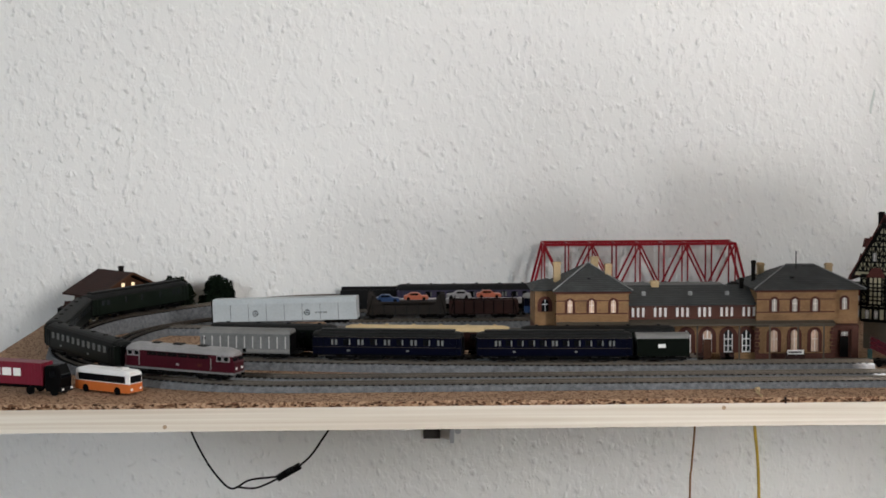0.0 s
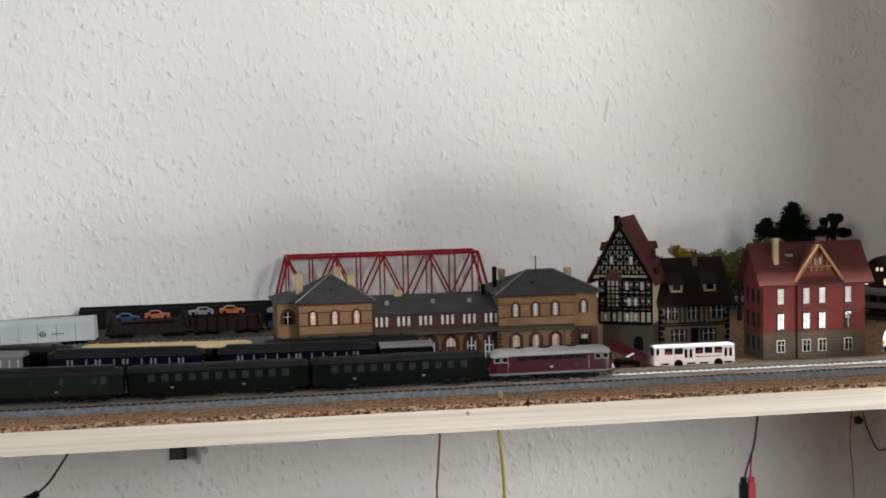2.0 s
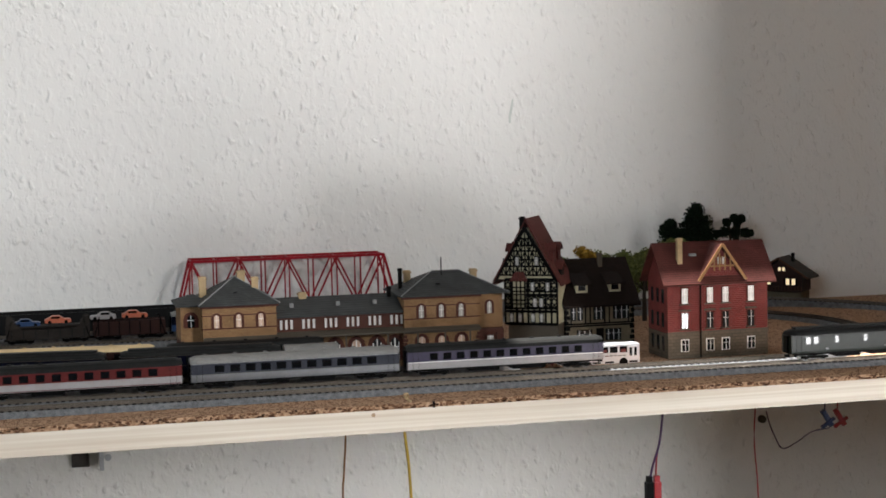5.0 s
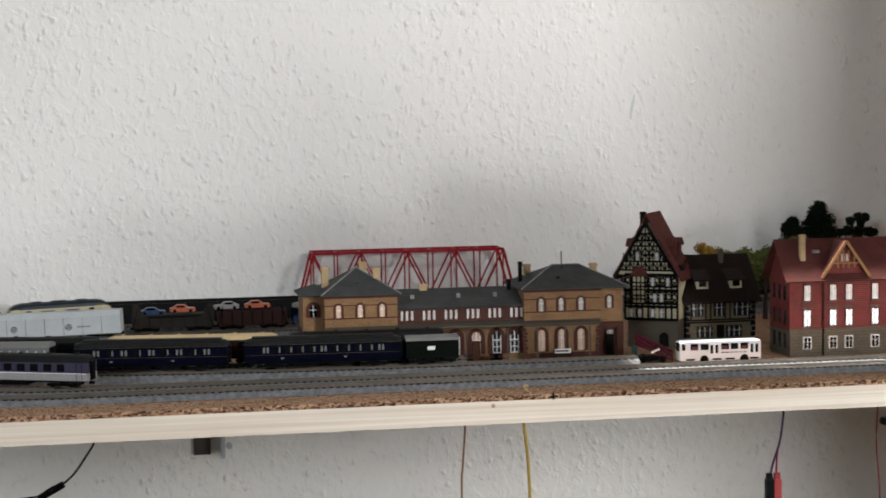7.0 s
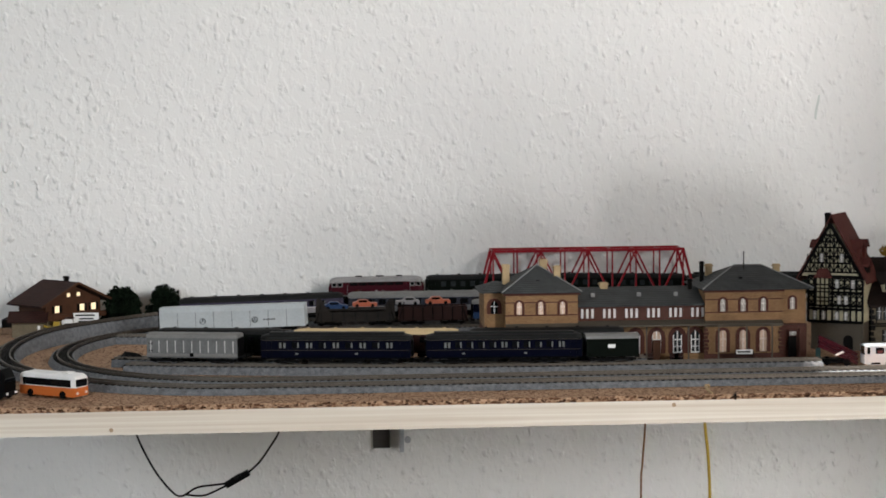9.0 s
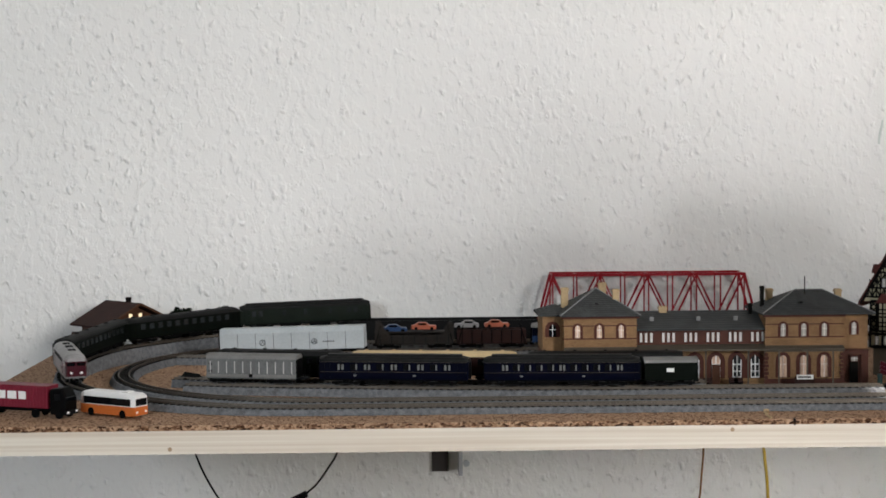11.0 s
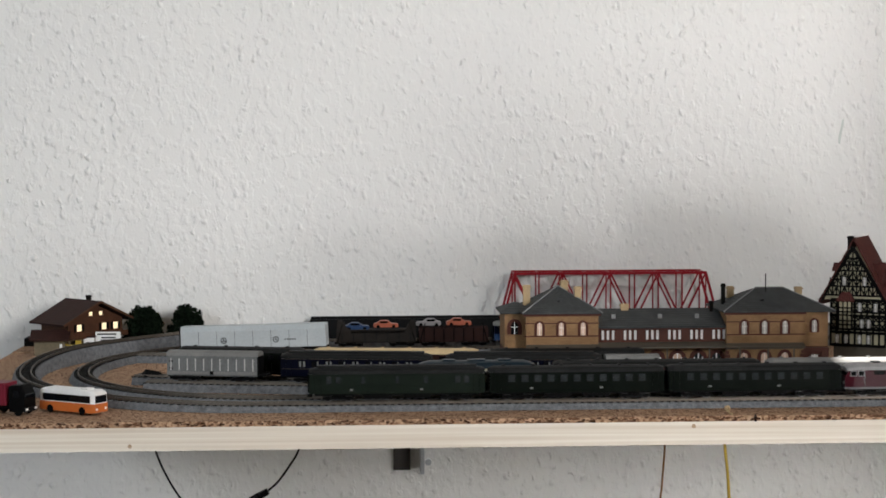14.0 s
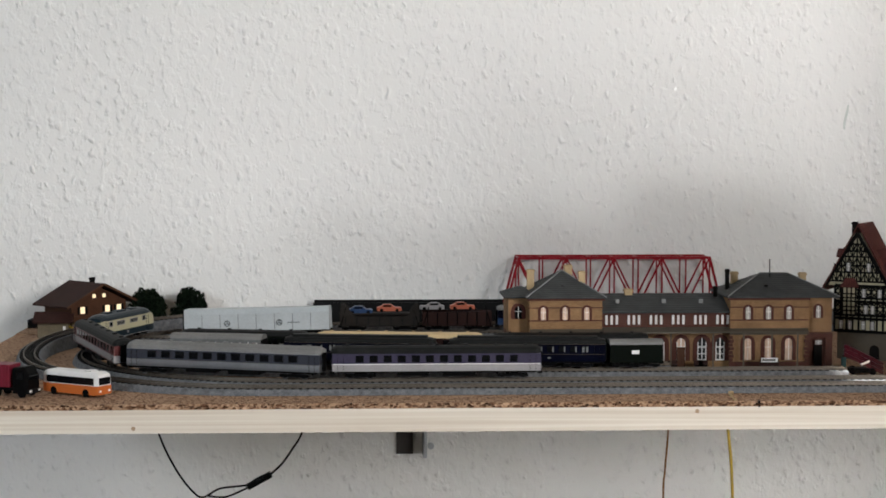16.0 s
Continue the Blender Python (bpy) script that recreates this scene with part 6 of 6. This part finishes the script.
def trunk(parent, h, r, limbs):
    bm = bmesh.new()
    n = 7
    loft(bm, [(z * h, [(r * (1 - 0.6 * z) * math.cos(2 * math.pi * i / n), r * (1 - 0.6 * z) * math.sin(2 * math.pi * i / n)) for i in range(n)]) for z in (0, 0.4, 1.0)])
    for v in bm.verts:
        v.co = Vector((v.co.y, v.co.z, v.co.x))
    part("trunk", bm, M_BARK, parent)
    for a, b in limbs:
        part("limb", beam(bmesh.new(), a, b, r * 0.7), M_BARK, parent)


def tree(label, x, y, z, h, blobs, material, seed, leaf=0.0013, count=260):
    t = thing("model_tree", label, "tree", at=pose(x, y, z))
    trunk(t, h * 0.7, h * 0.035, [((0, 0, h * 0.4), (bx * 0.8, by * 0.8, bz)) for bx, by, bz, _ in blobs[:4]])
    foliage("crown", blobs, leaf, count, material, t, seed)
    return t


def clump(h, w, n, seed, z0=0.35):
    r = random.Random(seed)
    return [(r.uniform(-w, w) * (1 - 0.55 * k / n), r.uniform(-w, w) * 0.7, h * (z0 + (0.9 - z0) * k / n), w * r.uniform(0.35, 0.6)) for k in range(n)]


tree("dark green model bush tree beside the chalet", -0.4980, 0.482, 0.004, 0.037, clump(0.037, 0.0190, 22, 1, 0.12), M_LEAF, 1, 0.0016, 420)
tree("dark green model bush tree near the wall", -0.4580, 0.492, 0.0, 0.041, clump(0.041, 0.0165, 20, 2, 0.15), M_LEAF, 2, 0.0016, 420)
tree("tall dark model conifer tree with clumped crown", 0.4330, 0.488, 0.0, 0.116, [(0, 0, 0.108, 0.0085), (-0.004, 0, 0.100, 0.011), (0.006, 0, 0.092, 0.013), (-0.008, 0, 0.088, 0.013), (0.0, 0, 0.078, 0.018), (0.012, 0, 0.076, 0.014), (-0.014, 0, 0.074, 0.013), (0, 0, 0.062, 0.02), (0.01, 0, 0.05, 0.02), (-0.01, 0, 0.045, 0.02)], M_LEAF, 3, 0.0016, 800)
tree("dark model tree with layered crown behind the brick house", 0.4000, 0.480, 0.0, 0.100, [(0, 0, 0.094, 0.007), (-0.006, 0, 0.088, 0.008), (0.004, 0, 0.083, 0.009), (-0.004, 0, 0.075, 0.012), (0.004, 0, 0.062, 0.013), (0, 0, 0.05, 0.014)], M_LEAF, 4, 0.0015, 600)
tree("dark model pine with flat layered branches", 0.4740, 0.480, 0.0, 0.100, [(0, 0, 0.098, 0.0055), (0.008, 0, 0.0975, 0.0050), (-0.009, 0, 0.094, 0.0050), (0.003, 0, 0.092, 0.0045), (-0.012, 0, 0.083, 0.0060), (0.0, 0, 0.082, 0.0065), (0.012, 0, 0.082, 0.006), (0.019, 0, 0.081, 0.004), (-0.02, 0, 0.082, 0.004)], M_LEAF, 5, 0.0014, 420)
for i, (x, y, h, w, m, lab) in enumerate(((0.2580, 0.400, 0.072, 0.020, M_OLIVE, "olive"), (0.2760, 0.395, 0.087, 0.014, M_OCHRELEAF, "ochre autumn"), (0.2950, 0.400, 0.078, 0.018, M_OLIVE, "olive"), (0.3180, 0.405, 0.079, 0.018, M_OLIVE, "olive"), (0.3400, 0.405, 0.079, 0.017, M_OLIVE, "olive"), (0.3600, 0.410, 0.086, 0.018, M_OLIVE, "olive"), (0.3780, 0.420, 0.092, 0.016, M_OLIVE, "olive"), (0.2440, 0.392, 0.060, 0.016, M_OLIVE, "olive"))):
    tree(lab + " green model tree behind the old houses" if lab == "olive" else "ochre autumn model tree behind the old houses", x, y, 0.0, h, clump(h, w, 11, 20 + i, 0.45), m, 30 + i, 0.0015, 330)

# rock pile between the sidings
rk = tagged(part("gravel_heap", loft(bmesh.new(), [(-0.470, [(0.205, 0.0), (0.222, 0.0), (0.215, 0.004)]), (-0.462, [(0.200, 0.0), (0.228, 0.0), (0.214, 0.0125)]), (-0.450, [(0.202, 0.0), (0.226, 0.0), (0.213, 0.0105)]), (-0.440, [(0.206, 0.0), (0.220, 0.0), (0.213, 0.002)])]), M_GIRDER), "small dark model coal heap beside the siding", "heap")

# ---- under the shelf: cables, clamps and screws ----
tagged(tube("yellow_cable", [(0.0025, 0.020, 0.0004), (0.0020, 0.016, 0.0042), (-0.0012, 0.013, 0.0046), (-0.0014, 0.009, 0.0034), (0.0002, 0.006, 0.0014), (0.0016, 0.003, 0.0006)], 0.0009, M_YELLOWSTONE), "short tan cable end curled on the cork", "cable")
tagged(tube("yellow_cable", [(-0.0026, 0.010, -0.0215), (-0.0026, 0.006, -0.030), (-0.0010, 0.004, -0.050), (0.0004, 0.004, -0.085), (0.0012, 0.004, -0.160), (0.0, 0.004, -0.30)], 0.0012, M_YELLOW), "yellow cable hanging below the shelf", "cable")
tagged(tube("brown_cable", [(-0.0440, 0.030, -0.0210), (-0.0445, 0.030, -0.034), (-0.0465, 0.030, -0.060), (-0.0475, 0.030, -0.090), (-0.047, 0.030, -0.30)], 0.0008, M_OCHREWIRE), "thin brown cable hanging below the shelf", "cable")
tagged(tube("black_cable", [(-0.4600, 0.20, -0.0210), (-0.4520, 0.20, -0.058), (-0.4380, 0.20, -0.088), (-0.4240, 0.20, -0.1070), (-0.4150, 0.20, -0.1120), (-0.4020, 0.20, -0.1050), (-0.3880, 0.20, -0.1030), (-0.3760, 0.20, -0.1020)], 0.0009, M_BLACK), "thin black cable drooping below the shelf", "cable")
tagged(tube("black_cable", [(-0.4130, 0.204, -0.1115), (-0.3980, 0.204, -0.1130), (-0.3860, 0.204, -0.1090), (-0.3760, 0.204, -0.1040)], 0.0009, M_BLACK), "thin black cable drooping below the shelf", "cable")
tagged(tube("black_cable", [(-0.3580, 0.20, -0.0930), (-0.3480, 0.20, -0.0840), (-0.3380, 0.20, -0.0700), (-0.3300, 0.20, -0.0560), (-0.3200, 0.20, -0.0210)], 0.0009, M_BLACK), "thin black cable drooping below the shelf", "cable")
sw = thing("inline_switch", "black inline cable switch hanging below the shelf", "switch")
bm = bmesh.new()
beam(bm, (-0.3770, 0.20, -0.1035), (-0.3570, 0.20, -0.0925), 0.0060, 0.0052)
beam(bm, (-0.3720, 0.1975, -0.0990), (-0.3640, 0.1975, -0.0945), 0.0030, 0.0040)
part("housing", bm, M_BLACK, sw)
part("slider", beam(bmesh.new(), (-0.3690, 0.1960, -0.0975), (-0.3660, 0.1960, -0.0958), 0.002, 0.002), M_GIRDER, sw)
bk = thing("shelf_bracket", "dark steel shelf bracket screwed to the wall", "bracket")
part("plate", B(-0.2440, -0.2120, 0.440, 0.5285, -0.0245, -0.0217), M_BRASS, bk)
part("upright", B(-0.2440, -0.2260, 0.5255, 0.5298, -0.1370, -0.0217), M_BRASS, bk)
part("flange", B(-0.2160, -0.2120, 0.500, 0.5298, -0.1370, -0.0217), M_ZINC, bk)
sc = tagged(part("wall_screw", shift(wheel_mesh(0.0035, 0.004), -0.2070, 0.5280, -0.1290), M_ZINC), "zinc screw head in the wall", "screw")
sc = tagged(part("wall_screw", shift(wheel_mesh(0.0045, 0.005), 0.5269, 0.5275, -0.1360), M_BRASS), "dark screw head in the wall", "screw")
tagged(tube("violet_cable", [(0.2215, 0.05, -0.0210), (0.2205, 0.05, -0.034), (0.2175, 0.05, -0.055), (0.2120, 0.05, -0.072), (0.2085, 0.05, -0.086)], 0.0010, M_VIOLETWIRE), "violet cable hanging below the shelf", "cable")
tagged(tube("red_cable", [(0.2218, 0.052, -0.0210), (0.2200, 0.052, -0.045), (0.2160, 0.052, -0.066), (0.2150, 0.052, -0.086)], 0.0008, M_REDPLUG), "red cable hanging below the shelf", "cable")
for x, m, lab in ((0.2085, M_BLACK, "black"), (0.2150, M_REDPLUG, "red")):
    pl = thing("cable_plug", lab + " plastic cable plug hanging below the shelf", "plug")
    part("housing", B(x - 0.0030, x + 0.0030, 0.047, 0.053, -0.125, -0.086), m, pl)
    part("collar", B(x - 0.0022, x + 0.0022, 0.048, 0.052, -0.086, -0.081), m, pl)
tagged(tube("red_cable", [(0.4100, 0.30, -0.021), (0.4160, 0.30, -0.060), (0.4140, 0.30, -0.110), (0.4180, 0.30, -0.170), (0.4200, 0.30, -0.30)], 0.0007, M_REDPLUG), "thin red cable hanging below the shelf", "cable")
tagged(tube("brown_cable", [(0.5310, 0.525, -0.1265), (0.5345, 0.525, -0.140), (0.5400, 0.522, -0.156), (0.5465, 0.515, -0.1690), (0.5440, 0.47, -0.152), (0.5250, 0.40, -0.128), (0.4950, 0.30, -0.104)], 0.0008, M_VIOLETWIRE), "thin dark cable looping below the shelf", "cable")
for dx, m, lab in ((0.0, M_BLUEPLUG, "blue"), (0.014, M_REDPLUG, "red")):
    t = thing("terminal_clamp", lab + " plastic cable splice hanging below the shelf", "terminal")
    bm = bmesh.new()
    beam(bm, (0.488 + dx, 0.30, -0.086), (0.498 + dx, 0.30, -0.102), 0.0045)
    part("housing", bm, m, t)
    part("latch", beam(bmesh.new(), (0.486 + dx, 0.298, -0.103), (0.500 + dx, 0.298, -0.094), 0.003), m, t)
    tagged(tube(lab + "_cable", [(0.490 + dx, 0.30, -0.021), (0.4915 + dx, 0.30, -0.060), (0.490 + dx, 0.30, -0.090)], 0.0008, m), "thin " + lab + " cable below the shelf", "cable")


# ---- what moves ----
RUN_A = ((0, -0.045), (0.4, 0.055), (1, 0.201), (1.5, 0.3214), (2, 0.4460), (2.5, 0.579), (3, 0.701), (3.5, 0.825), (4.0, 0.9435), (4.2, 0.993), (6.5, 1.565), (9, 2.188), (9.5, 2.322), (11.8, 2.933), (12.5, 3.103), (13.2, 3.289), (14, 3.500), (15, 3.757), (16, 4.005))
RUN_B = ((0, -0.560), (2.5, 0.095), (3.5, 0.3634), (4.0, 0.4985), (4.2, 0.5515), (6.5, 1.137), (7, 1.259), (7.5, 1.378), (12.8, 2.730), (13, 2.776), (14.3, 3.120), (14.5, 3.174), (15, 3.3105), (15.4, 3.414), (16, 3.560))


def run(anchors, t):
    for (t0, s0), (t1, s1) in zip(anchors, anchors[1:]):
        if t <= t1:
            return s0 + (s1 - s0) * (t - t0) / (t1 - t0)
    return anchors[-1][1]


def ride(loop, s, half, reverse):
    """The pose of a vehicle whose two pivots ride on the track half a wheelbase ahead and behind of s."""
    if reverse:
        a, b = loop.at(-(s + half) + loop.straight)[0], loop.at(-(s - half) + loop.straight)[0]
    else:
        a, b = loop.at(s + half)[0], loop.at(s - half)[0]
    d, c = a - b, (a + b) / 2
    return Matrix.Translation(c) @ pose(0, 0, 0, 0, -math.degrees(math.asin(d.z / d.length)), math.degrees(math.atan2(d.y, d.x)))


def motions():
    for cars, loop, anchors, lengths, reverse in ((TRAIN_A, LOOP_A, RUN_A, (0.1025, 0.138, 0.138, 0.138), False), (TRAIN_B, LOOP_B, RUN_B, (0.115, 0.171, 0.171, 0.171), True)):
        back_off = 0.0
        for car, length in zip(cars, lengths):
            rows = []
            for i in range(81):
                t = i * 0.2
                rows.append((t, ride(loop, run(anchors, t) - back_off - length / 2, length / 2 - 0.024, reverse)))
            car.scale = (1.0, 1.0, 1.05)
            walk(car, rows)
            back_off += length


motions()
